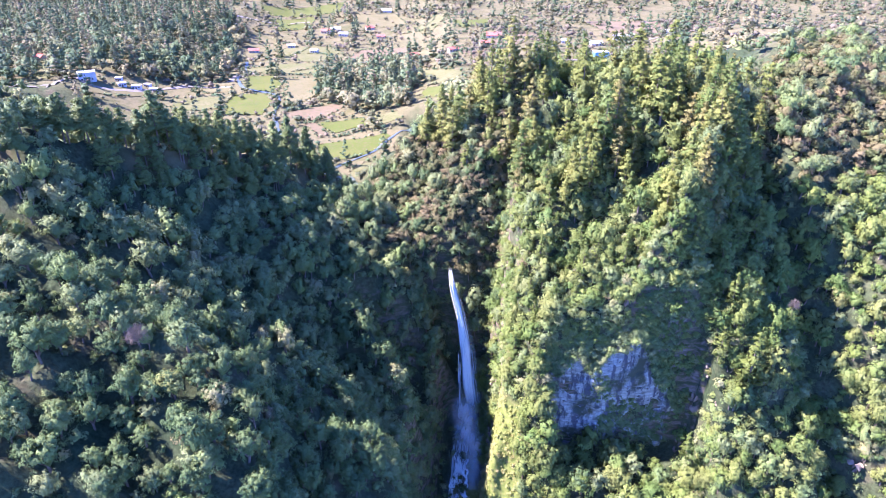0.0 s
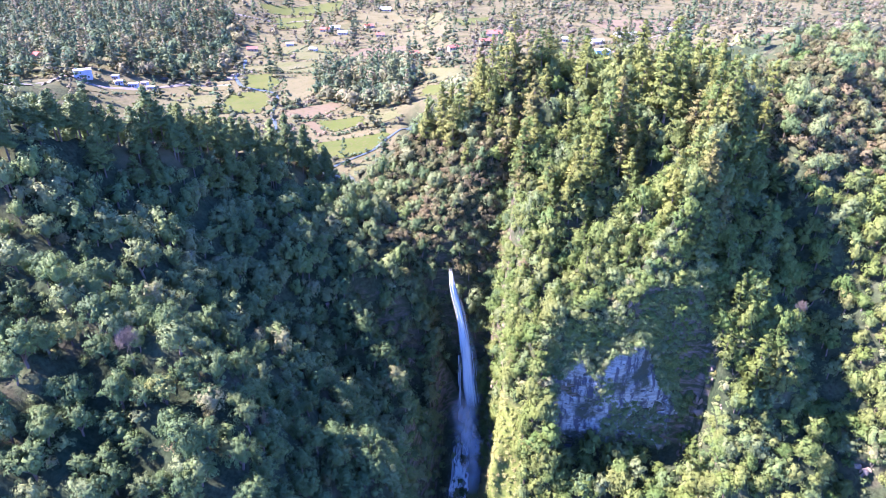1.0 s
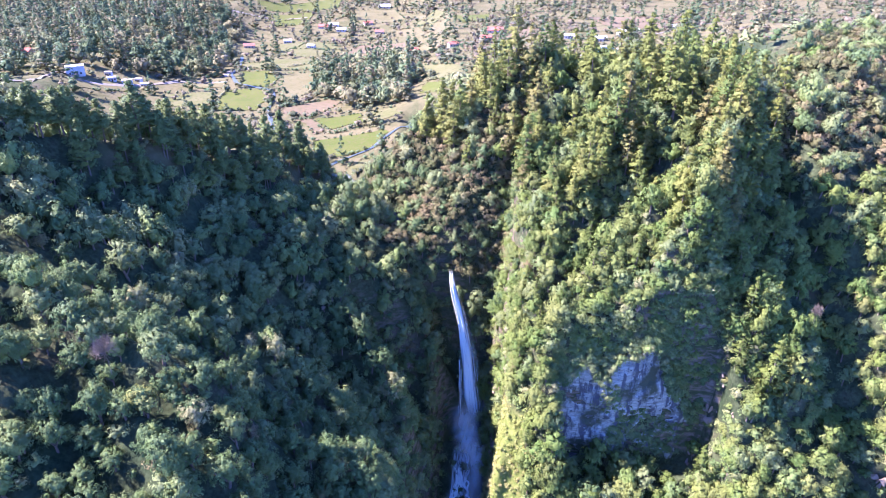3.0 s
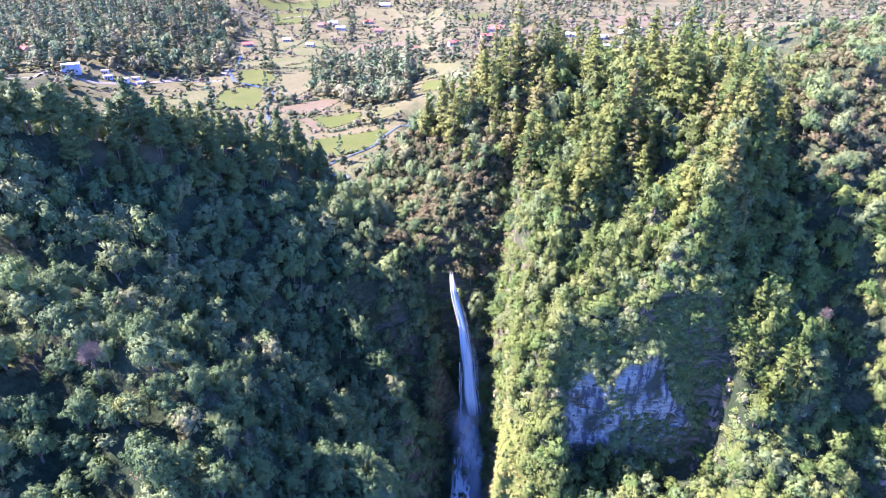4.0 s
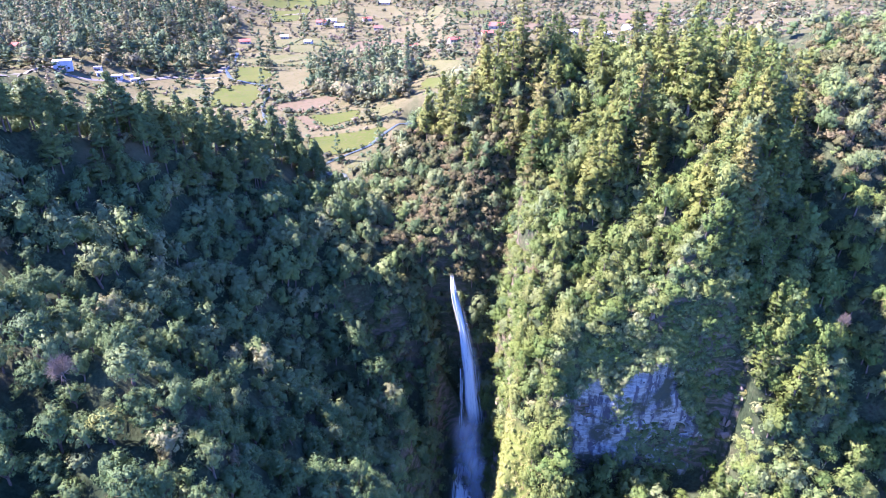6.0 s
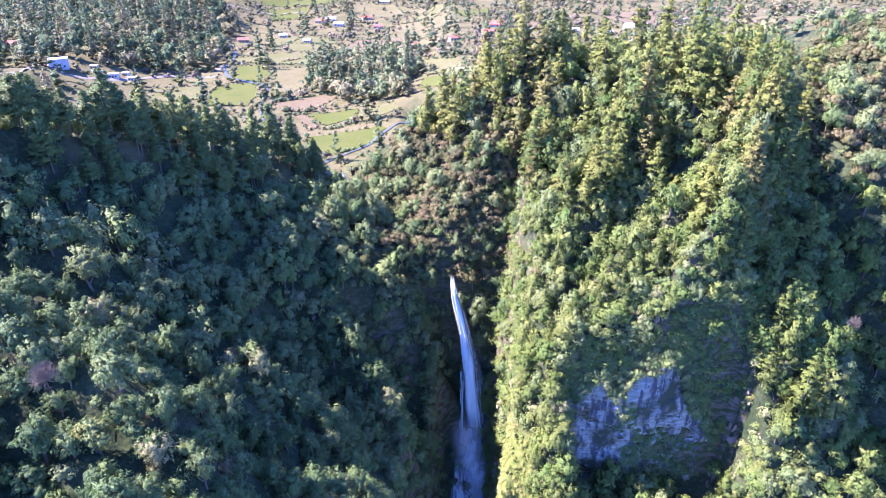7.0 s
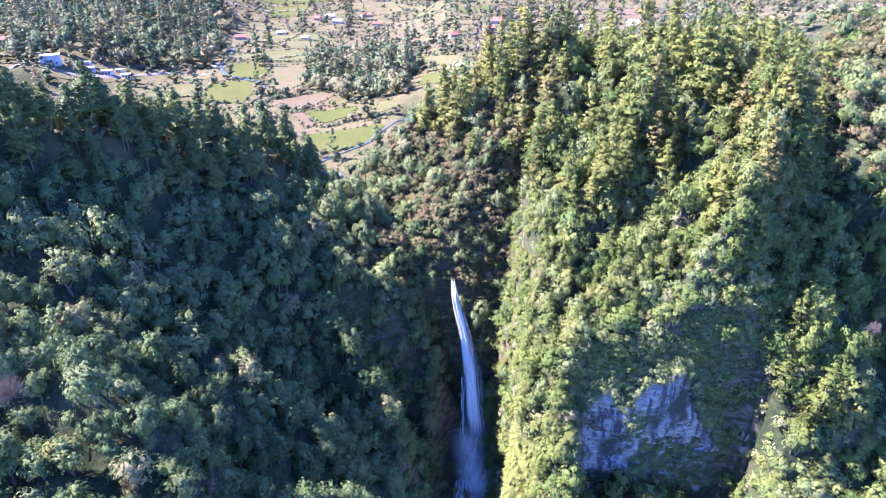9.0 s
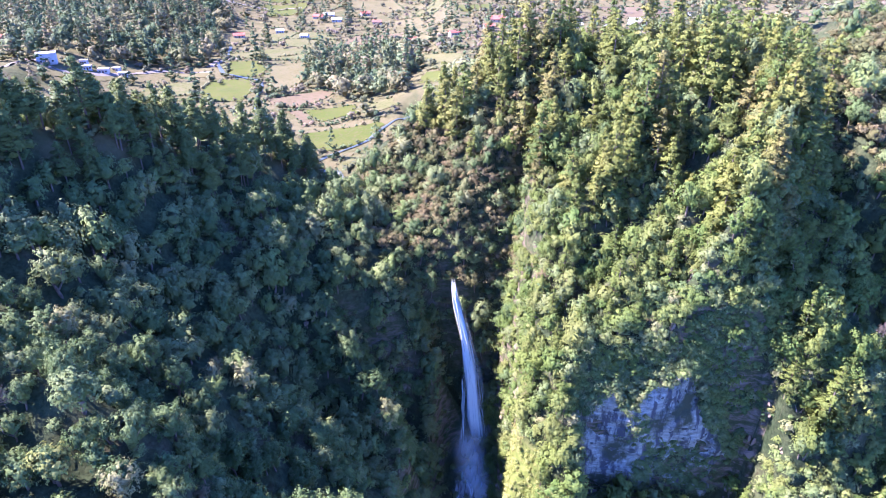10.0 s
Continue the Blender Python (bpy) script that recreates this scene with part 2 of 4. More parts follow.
def ripple(x, y, seed):
    """Soft unevenness of the land, in metres, at three sizes."""
    r = np.random.RandomState(seed)
    z = np.zeros_like(x)
    for size, high in ((60, 3.0), (24, 1.6), (9, 0.9)):
        for k in range(5):
            a, p = r.uniform(0, 6.28), r.uniform(0, 6.28)
            q = size * r.uniform(0.7, 1.4) / 6.28
            z += high / 2.2 * np.sin((x * np.cos(a) + y * np.sin(a)) / q + p + 0.8 * np.sin((x * np.sin(a) - y * np.cos(a)) / q / 1.7))
    return z


def open_land(x, y):
    """1 in the farmed valley and on the far upland, 0 in the wooded gorge."""
    v = smooth(318, 350, y + 0.35 * np.minimum(x + 40, 0)) * smooth(185, 176, land(x, y)) * smooth(-20, -30, x)
    return np.maximum(v, smooth(425, 455, y + 0.1 * x))


def height(x, y):
    x, y = np.asarray(x, float), np.asarray(y, float)
    return land(x, y) + ripple(x, y, 3) * (1 - 0.93 * open_land(x, y)) * smooth(0, 30, np.hypot(x - 8, y - 265))


def mesh_object(name, verts, quads, normals=None, mats=(), parent=None, index=None, tint=None, flat=True):
    me = bpy.data.meshes.new(name)
    verts, quads = np.asarray(verts, np.float32), np.asarray(quads, np.int32)
    k = quads.shape[1]
    me.vertices.add(len(verts)), me.loops.add(quads.size), me.polygons.add(len(quads))
    me.vertices.foreach_set("co", verts.ravel())
    me.loops.foreach_set("vertex_index", quads.ravel())
    me.polygons.foreach_set("loop_start", np.arange(0, quads.size, k, dtype=np.int32))
    if index is not None:
        me.polygons.foreach_set("material_index", np.asarray(index, np.int32))
    if not flat:
        me.polygons.foreach_set("use_smooth", np.ones(len(quads), bool))
    for m in mats:
        me.materials.append(m)
    for key, values in (tint or {}).items():
        me.attributes.new(key, "FLOAT", "POINT").data.foreach_set("value", np.asarray(values, np.float32))
    if normals is not None:
        me.attributes.new("custom_normal", "FLOAT_VECTOR", "POINT").data.foreach_set("vector", np.asarray(normals, np.float32).ravel())
    me.update(calc_edges=True)
    ob = new(name, me)
    if parent:
        ob.parent = parent
    return ob


def grid_quads(nu, nv):
    i, j = np.meshgrid(np.arange(nu - 1), np.arange(nv - 1), indexing="ij")
    a = (i * nv + j).ravel()
    return np.stack([a, a + nv, a + nv + 1, a + 1], 1)


def steps(*spans):
    out = []
    for a, b, s in spans:
        out += list(np.arange(a, b - 1e-6, s))
    return np.array(out + [spans[-1][1]])


gx = steps((-4500, -1200, 330), (-1200, -400, 40), (-400, -180, 8), (-180, -24, 2.4), (-24, 40, 1.6), (40, 240, 2.2), (240, 420, 8), (420, 1200, 40), (1200, 4500, 330))
gy = steps((-1500, -100, 140), (-100, 70, 14), (70, 204, 2.4), (204, 222, 0.75), (222, 340, 2.0), (340, 480, 5), (480, 900, 12), (900, 1400, 50), (1400, 4900, 250))
GX, GY = np.meshgrid(gx, gy, indexing="ij")
GZ = height(GX, GY)
ground = mesh_object("ground", np.stack([GX, GY, GZ], -1).reshape(-1, 3), grid_quads(len(gx), len(gy)), None, [FLOOR], tint={"open": np.maximum(open_land(GX, GY), 0.85 * smooth(12, 4, -crest(GX, GY, [(a, b, 0) for a, b, _ in LEFT_RIDGE], (1, 1e6, 1), (1, 1e6, 1))) * smooth(0.0, 0.5, np.sin(GX / 6) + np.sin(GY / 7 + 1))).ravel(), "grass": (smooth(6, 12, GX) * smooth(36, 30, GX) * smooth(180, 190, GY) * smooth(230, 224, GY) * smooth(122, 112, GZ) * smooth(30, 45, GZ)).ravel()}, flat=False)


def on_ground(x, y):
    """The height of the ground's sheet at a place."""
    i, j = np.clip(np.searchsorted(gx, x) - 1, 0, len(gx) - 2), np.clip(np.searchsorted(gy, y) - 1, 0, len(gy) - 2)
    u, v = (x - gx[i]) / (gx[i + 1] - gx[i]), (y - gy[j]) / (gy[j + 1] - gy[j])
    return (1 - u) * ((1 - v) * GZ[i, j] + v * GZ[i, j + 1]) + u * ((1 - v) * GZ[i + 1, j] + v * GZ[i + 1, j + 1])


tagged(ground, "wooded gorge slopes, dry valley floor and upland", "ground", kind="structure")


# ---- trees ----
def unit(v):
    return v / np.maximum(np.linalg.norm(v, axis=-1, keepdims=True), 1e-9)


def leaf_quads(r, centres, radii, per, size, flat=1.0, jitter=0.4, low=-0.35, outward=0.0, slim=0.8):
    """Leaf sprays on the skins of clumps: lozenges that face outwards, unevenly."""
    c, q = np.repeat(centres, per, 0), np.repeat(radii, per)
    d = unit(r.normal(size=(len(c), 3)))
    d[:, 2] = np.where(d[:, 2] < low, -d[:, 2], d[:, 2])
    p = c + d * (q * r.uniform(0.7, 1.1, len(c)))[:, None] * (1, 1, flat)
    whole = unit((p - (0, 0, 1.05)) * (1, 1, 1.2)) if not outward else unit(p * (1, 1, 0)) + (0, 0, 0.45)
    n = unit(0.55 * d + 0.75 * whole + jitter * r.normal(size=d.shape) * 0.6 + (0, 0, 0.1))
    t = np.cross(n, r.normal(size=d.shape))
    if outward:
        t = unit(t) + outward * unit(c * (1, 1, 0) + 1e-6) + (0, 0, -0.25 * outward)
        n = unit(np.cross(t, np.cross(n, t)))
    t = unit(t)
    b = np.cross(n, t)
    s = (size * r.uniform(0.6, 1.35, len(c)))[:, None]
    v = np.stack([p + t * s, p - t * s * 0.5 + b * s * slim, p - t * s * 0.5 - b * s * slim], 1)
    # a spray shades as the rounded clump that it belongs to
    m = unit(0.38 * d + 0.95 * unit(whole) + 0.2 * n + 0.25 * r.normal(size=d.shape))
    return v.reshape(-1, 3), np.arange(3 * len(c)).reshape(-1, 3), np.repeat(m, 3, 0)


def tube(points, radii, sides=6):
    pts = np.asarray(points, float)
    a = np.arange(sides) * 2 * np.pi / sides
    rings = []
    for k, (p, q) in enumerate(zip(pts, radii)):
        w = unit(pts[min(k + 1, len(pts) - 1)] - pts[max(k - 1, 0)])
        u = unit(np.cross(w, (0.3, 1, 0.1)))
        rings.append(p + q * (np.cos(a)[:, None] * u + np.sin(a)[:, None] * np.cross(w, u)))
    v = np.concatenate(rings)
    f = [(k * sides + i, k * sides + (i + 1) % sides, (k + 1) * sides + (i + 1) % sides, (k + 1) * sides + i) for k in range(len(pts) - 1) for i in range(sides)]
    f = np.array(f)
    return v, np.concatenate([f[:, [0, 1, 2]], f[:, [0, 2, 3]]]), unit(v - np.repeat(pts, sides, 0))


def joined(parts):
    vs, fs, ns, n = [], [], [], 0
    for v, f, m in parts:
        vs.append(v), fs.append(f + n), ns.append(m)
        n += len(v)
    return np.concatenate(vs), np.concatenate(fs), np.concatenate(ns)


def lumps(r, centres, radii, flat=1.0):
    """Rough tufts of eight faces, the solid part of a crown."""
    n = len(centres)
    axis = np.array([(1, 0, 0), (-1, 0, 0), (0, 1, 0), (0, -1, 0), (0, 0, 1), (0, 0, -1)], float)
    face = np.array([(0, 2, 4), (2, 1, 4), (1, 3, 4), (3, 0, 4), (2, 0, 5), (1, 2, 5), (3, 1, 5), (0, 3, 5)])
    a = unit(r.normal(size=(n, 3)))
    c = unit(np.cross(a, r.normal(size=(n, 3))))
    turn = np.stack([a, c, np.cross(a, c)], 1)
    v = np.einsum("kj,njm->nkm", axis, turn) * r.uniform(0.65, 1.3, (n, 6, 1)) * radii[:, None, None] * (1, 1, flat) + centres[:, None]
    v = v.reshape(-1, 3)
    return v, (face[None] + 6 * np.arange(n)[:, None, None]).reshape(-1, 3), unit(0.4 * unit(v - np.repeat(centres, 6, 0)) + unit(v - (0, 0, 1.0 if flat > 0.7 else 0.4)))


def crown_round(r, clumps, per, size, high=0.85):
    """Crown of a broadleaf tree of radius 1 about the height 1.25: an uneven dome of rounded clumps of leaf sprays."""
    k = np.arange(clumps) + 0.5
    up = 1 - 1.35 * k / clumps
    a = k * 2.39996 + r.normal(size=clumps) * 0.5
    side = np.sqrt(np.maximum(1 - up ** 2, 0))
    d = np.stack([side * np.cos(a), side * np.sin(a), up], 1) + r.normal(size=(clumps, 3)) * 0.16
    c = d * r.uniform(0.58, 0.84, (clumps, 1)) * (1, 1, high) + (0, 0, 1.15)
    c[:, :2] *= 1 + 0.22 * np.sin(np.arctan2(c[:, 1], c[:, 0]) * 2 + r.uniform(0, 6))[:, None]
    q = r.uniform(0.85, 1.45, clumps) / clumps ** 0.5
    core = max(2, clumps // 3)
    return joined([lumps(r, np.r_[[(0, 0, 1.05)], c[:core] * (0.85, 0.85, 1) - (0, 0, 0.08)], np.r_[0.55, q[:core] * 0.95], 0.85), leaf_quads(r, c, q * 1.2, per, size, 0.8, 0.35, -0.25)])


def trunk_round(r, limbs=4):
    lean = r.normal(size=2) * 0.12
    parts = [tube([(0, 0, -0.35), (0, 0, 0.1), (*lean * 0.5, 0.6), (*lean, 1.3)], (0.11, 0.085, 0.065, 0.03), 6)]
    for k in range(limbs):
        a = k * 6.28 / limbs + r.uniform(0, 1)
        h = r.uniform(0.45, 0.75)
        parts.append(tube([(*lean * h * 0.8, h), (0.3 * np.cos(a), 0.3 * np.sin(a), h + 0.3), (0.62 * np.cos(a), 0.62 * np.sin(a), h + 0.65)], (0.045, 0.03, 0.012), 4))
    return joined(parts)


def crown_pine(r, whorls, arms, per, size, base=0.34, wide=0.17, power=0.55, share=0.7):
    """Crown of a pine of height 1: uneven tiers of boughs, narrowing upwards."""
    c, q = [], []
    for k in range(whorls):
        u = k / (whorls - 1)
        z = base + (0.97 - base) * u
        reach = wide * (1 - u) ** power * r.uniform(0.7, 1.15) + 0.015
        for a in range(max(2, int(arms * (1 - 0.5 * u)))):
            t = r.uniform(0, 6.28)
            for s in (0.45, 0.95):
                if r.uniform() < 0.85:
                    c.append((reach * s * np.cos(t), reach * s * np.sin(t), z + 0.03 * s * r.normal() - 0.015 * s))
                    q.append(r.uniform(0.046, 0.078) * (1.15 - 0.45 * u))
    c.append((0, 0, 0.975)), q.append(0.03)
    c, q = np.array(c), np.array(q)
    solid = r.uniform(size=len(c)) < share
    solid[-1] = True
    return joined([lumps(r, c[solid], q[solid], 0.6), leaf_quads(r, c, q * 1.15, per, size, 0.7, 0.5, -0.2, 0.8, 0.6)])


def trunk_pine(r):
    b = r.normal(size=2) * 0.008
    parts = [tube([(0, 0, -0.06), (*b, 0.3), (*-b, 0.65), (0, 0, 0.97)], (0.017, 0.013, 0.008, 0.002), 6)]
    for k in range(6):
        a, h = r.uniform(0, 6.28), 0.34 + 0.09 * k
        w = 0.15 * (1.1 - h)
        parts.append(tube([(0, 0, h), (w * np.cos(a), w * np.sin(a), h + 0.02)], (0.004, 0.0015), 4))
    return joined(parts)


rng = np.random.RandomState(7)


def kinds(make, count):
    return [make(np.random.RandomState(100 + k)) for k in range(count)]


def woods(name, protos, places, mats, label, category):
    """Many trees in one mesh. places: rows of x, y, z, turn, width, height, tint."""
    vs, fs, ns, mi, ti, n = [], [], [], [], [], 0
    pick = np.arange(len(places)) % len(protos)
    for k, (v, f, m, index) in enumerate(protos):
        rows = places[pick == k]
        if not len(rows):
            continue
        c, s = np.cos(rows[:, 3])[:, None], np.sin(rows[:, 3])[:, None]
        w, h = rows[:, 4][:, None], rows[:, 5][:, None]
        x = (v[:, 0] * c - v[:, 1] * s) * w + rows[:, 0][:, None]
        y = (v[:, 0] * s + v[:, 1] * c) * w + rows[:, 1][:, None]
        z = v[:, 2] * h + rows[:, 2][:, None]
        vs.append(np.stack([x, y, z], -1).reshape(-1, 3))
        fs.append((f[None] + np.arange(len(rows))[:, None, None] * len(v)).reshape(-1, 3) + n)
        ns.append(unit(np.stack([(m[:, 0] * c - m[:, 1] * s) / w, (m[:, 0] * s + m[:, 1] * c) / w, m[:, 2] / h], -1)).reshape(-1, 3))
        mi.append(np.tile(index, len(rows)))
        ti.append(np.repeat(rows[:, 6], len(v)))
        n += len(rows) * len(v)
    ob = mesh_object(name, np.concatenate(vs), np.concatenate(fs), np.concatenate(ns), mats, index=np.concatenate(mi), tint={"tint": np.concatenate(ti)})
    return tagged(ob, label, category, kind="stuff")


def with_trunk(crown, trunk):
    v, f, m = joined([crown, trunk])
    return v, f, m, np.r_[np.zeros(len(crown[1]), int), np.ones(len(trunk[1]), int)]


def only(crown):
    return *crown, np.zeros(len(crown[1]), int)


def reach_of(line, x, y):
    """Distance in plan from a crest line."""
    return -crest(x, y, [(a, b, 0) for a, b, _ in line], (1, 1e6, 1), (1, 1e6, 1))


def scatter(x0, x1, y0, y1, cell, seed, extra=4):
    """Uneven places over a stretch of the plan, more where the land is steep."""
    r = np.random.RandomState(seed)
    xs, ys = np.meshgrid(np.arange(x0, x1, cell), np.arange(y0, y1, cell))
    xs, ys = xs.ravel(), ys.ravel()
    hx, hy = on_ground(xs + 1.5, ys) - on_ground(xs - 1.5, ys), on_ground(xs, ys + 1.5) - on_ground(xs, ys - 1.5)
    area = np.clip(np.sqrt(1 + (hx / 3) ** 2 + (hy / 3) ** 2), 1, extra)
    n = np.floor(area + r.uniform(size=len(area))).astype(int)
    x, y = np.repeat(xs, n) + r.uniform(-0.6, 0.6, n.sum()) * cell, np.repeat(ys, n) + r.uniform(-0.6, 0.6, n.sum()) * cell
    return x, y, on_ground(x, y), np.repeat(area, n)


def rows_of(x, y, z, width, tall, seed, sink=0.0):
    r = np.random.RandomState(seed)
    hue = 0.5 + 0.2 * np.sin(x / 5.3 + 0.7 * np.sin(y / 9)) + 0.2 * np.sin(y / 6.1 + z / 8.3 + 2) + 0.13 * r.normal(size=len(x))
    return np.stack([x, y, z - sink, r.uniform(0, 6.28, len(x)), width, tall, np.clip(hue, 0.02, 0.98)], 1)


def inside(x, y, poly):
    hit = np.zeros(x.shape, bool)
    for (ax, ay), (bx, by) in zip(poly, poly[1:] + poly[:1]):
        cut = ((ay > y) != (by > y)) & (x < (bx - ax) * (y - ay) / (by - ay + 1e-9) + ax)
        hit ^= cut
    return hit


# stretches of the plan that the camera looks over
tx, ty, tz, steepness = scatter(-250, 270, 84, 450, 6.3, 11, 6)
VIEWED = [(-112, 96), (-126, 150), (-150, 190), (-142, 238), (-118, 252), (-96, 292), (-86, 350), (180, 352), (240, 450), (270, 450), (262, 380), (226, 300), (206, 230), (198, 172), (60, 176), (30, 190), (-8, 196), (-10, 140), (-22, 100), (-40, 90)]
keep = inside(tx, ty, VIEWED) & (open_land(tx, ty) < 0.35)
keep &= (np.hypot(tx - 8, ty - 262) > 11) & ~((np.abs(tx - 8) < 12) & (ty < 264) & (ty > 206) & (tz < 100))
keep &= ~((tx > 40) & (tx < 97) & (ty > 208) & (ty < 215.5) & (tz < 146)) & ~((tx >= 97) & (tx < 113) & (ty > 204) & (ty < 217) & (tz < 152))
valley_side = crest(tx, ty, [(a, b, 0) for a, b, _ in LEFT_RIDGE], (-1, 1e6, -1), (1, 1e6, 1))
keep &= ~((valley_side > 18) & (tx < -50)) & ~((tx > 30) & (tx < 175) & (ty > 368)) & ~((tx > 5) & (tx < 40) & (ty > 350))
keep &= ~((tx > 3) & (tx < 29) & (ty < 226) & (tz < 112))
keep &= ~((ty > 325) & (tx < -22 + 0.15 * (ty - 345)) & (tx > -60))
u = rng.uniform(size=len(tx))
crest_d = reach_of(LEFT_RIDGE, tx, ty)
thin = rng.uniform(size=len(tx))
high = ((tx > -10) & (tz > 186) & (ty > 226) & (tx < 150)) | ((tx > 60) & (ty > 280) & (tx < 160))
spine = np.minimum(np.minimum(reach_of(BUTTRESS, tx, ty), reach_of(RIB, tx, ty)), reach_of(KNOB, tx, ty))
pine = keep & (((crest_d < 13) & (u < np.where(tx < -115, 0.2, 0.42)) & (tx < -55)) | (high & (u < np.where(spine < 11, 0.7, 0.3))))
pine &= (tx < -55) | (thin < 0.62)
dry = keep & ~pine & (((tx > 150) & (tz > 190) & (u < 0.72)) | ((tx < 40) & (ty > 270) & (tx > -30) & (u < 0.5)) | (u > 0.97))
leafy = keep & ~pine & ~dry & ~((crest_d < 9) & (tx < -55) & (u < 0.75))
own_pine = pine & (tx < -55) & (ty > 190)
own_oak = leafy & (tx < -20) & (tx > -112) & (ty < 172) & (ty > 100) & (u < 0.62)
leafy &= ~own_oak
bright = leafy & (tx > 20) & (u < 0.75)
dull = leafy & ~bright
def sized(mask, lo, hi, tall, seed, sink=0.34):
    r = np.random.RandomState(seed)
    w = (lo + (hi - lo) * r.beta(1.6, 2.2, mask.sum())) / np.clip(steepness[mask], 1, 1.8) ** 0.35
    h = w * tall * r.uniform(0.8, 1.3, mask.sum())
    return rows_of(tx[mask], ty[mask], tz[mask], w, h, seed, sink * h)


near_trees = kinds(lambda r: with_trunk(crown_round(r, 60, 20, 0.052), trunk_round(r, 3)), 8)
round_trees = kinds(lambda r: with_trunk(crown_round(r, 22, 20, 0.074), trunk_round(r, 0)), 8)
pine_trees = kinds(lambda r: with_trunk(crown_pine(r, 11, 6, 12, 0.023, 0.22, 0.21, 0.62, 0.4), trunk_pine(r)), 8)
near = dull & (ty < 180) & (tx < -10)
dull &= ~near
near &= thin < 0.62
woods("near_forest", near_trees, sized(near, 2.6, 6.2, 1.3, 20, 0.26), [OAK, BARK], "grey-green broadleaf forest on the near slope", "forest")
woods("oak_forest", round_trees, sized(dull, 3.0, 7.0, 1.25, 21), [OAK, BARK], "grey-green broadleaf forest covering the gorge slopes", "forest")
woods("bright_forest", round_trees, sized(bright, 3.0, 7.6, 1.25, 22), [SUNNY, BARK], "sunlit yellow-green broadleaf trees on the rocky spur", "forest")
woods("dry_thicket", round_trees, sized(dry, 2.2, 4.2, 1.0, 23), [DRY, BARK], "brownish half-bare thicket on the upper slopes", "thicket")


def pine_rows(mask, seed, low=14, tall=25):
    r = np.random.RandomState(seed)
    h = r.uniform(low, tall, mask.sum())
    return rows_of(tx[mask], ty[mask], tz[mask], h, h, seed, 0.3)


woods("spur_pines", pine_trees, pine_rows(pine & ~own_pine, 25, 15, 28), [SUNPINE, BARK], "tall yellow-green pines on the spur", "pine forest")


def single_trees(name, crowns, trunks, leaf, rows, label, category, group):
    """Trees as things of their own, each with a trunk and a crown."""
    made = []
    for k, (c, t) in enumerate(zip(crowns, trunks)):
        base = tagged(new(name), label, category, group)
        mesh_object("trunk", *t, [BARK], base, flat=False)
        mesh_object("crown", *c, [leaf], base)
        made.append(base)
    for k, (x, y, z, turn, w, h, _) in enumerate(rows):
        m = Matrix.LocRotScale((x, y, z), Euler((0, 0, turn)), (w, w, h))
        if k < len(made):
            made[k].matrix_basis = m
        else:
            o = copy_thing(made[k % len(made)], Matrix())
            o.matrix_basis = m


# the row of tall pines along the crest: x, y, height of the tip
CREST_PINES = [(-139, 202, 250), (-136, 205, 248), (-134, 208, 245), (-131, 211, 248), (-130, 212, 249), (-126, 217, 246), (-124, 219, 246), (-120, 223, 241), (-118, 226, 240), (-114, 231, 238), (-110, 235, 244), (-107, 238, 238),
               (-103, 246, 235), (-101, 251, 230), (-98, 256, 231), (-95, 261, 229), (-94, 264, 222), (-91, 269, 223), (-87, 278, 219), (-85, 284, 214), (-83, 289, 208), (-81, 293, 215), (-77, 303, 214), (-74, 310, 196), (-71, 317, 205)]
cp = np.array(CREST_PINES, float)
cp_base = on_ground(cp[:, 0], cp[:, 1])
crest_rows = rows_of(cp[:, 0], cp[:, 1], cp_base, np.maximum(cp[:, 2] - cp_base, 16) * np.random.RandomState(27).uniform(0.9, 1.25, len(cp)), cp[:, 2] - cp_base, 27, 0.3)
single_trees("pine_tree", kinds(lambda r: crown_pine(r, 12, 8, 16, 0.021, 0.36, 0.19, 0.6, 0.45), 8), kinds(trunk_pine, 8), PINE, np.r_[crest_rows, pine_rows(own_pine, 24, 11, 19)], "tall dark green pine on the ridge crest", "pine tree", "pines on the ridge crest")
single_trees("broadleaf_tree", kinds(lambda r: crown_round(r, 95, 20, 0.05), 10), kinds(lambda r: trunk_round(r, 5), 10), OAK, sized(own_oak, 2.6, 6.2, 1.3, 26, 0.2), "grey-green rounded broadleaf tree on the wooded slope", "tree", "trees on the near slope")


def face_top(x):
    """The upper edge of the bare rock."""
    return np.interp(x, (38, 41, 51, 56, 65, 72, 79, 87, 91, 101, 107), (122, 129, 133, 137, 132, 141, 145, 141, 126, 113, 100)) + 1.6 * np.sin(x / 2.1) + np.sin(x / 0.9 + 1)


def face_foot(x):
    """The lower edge of the bare rock, over the overgrown hollow."""
    return np.interp(x, (38, 42, 48, 58, 66, 69, 74, 90, 99, 107), (120, 113, 93, 86, 90, 104, 114, 109, 98, 92)) + 1.5 * np.sin(x / 1.8)


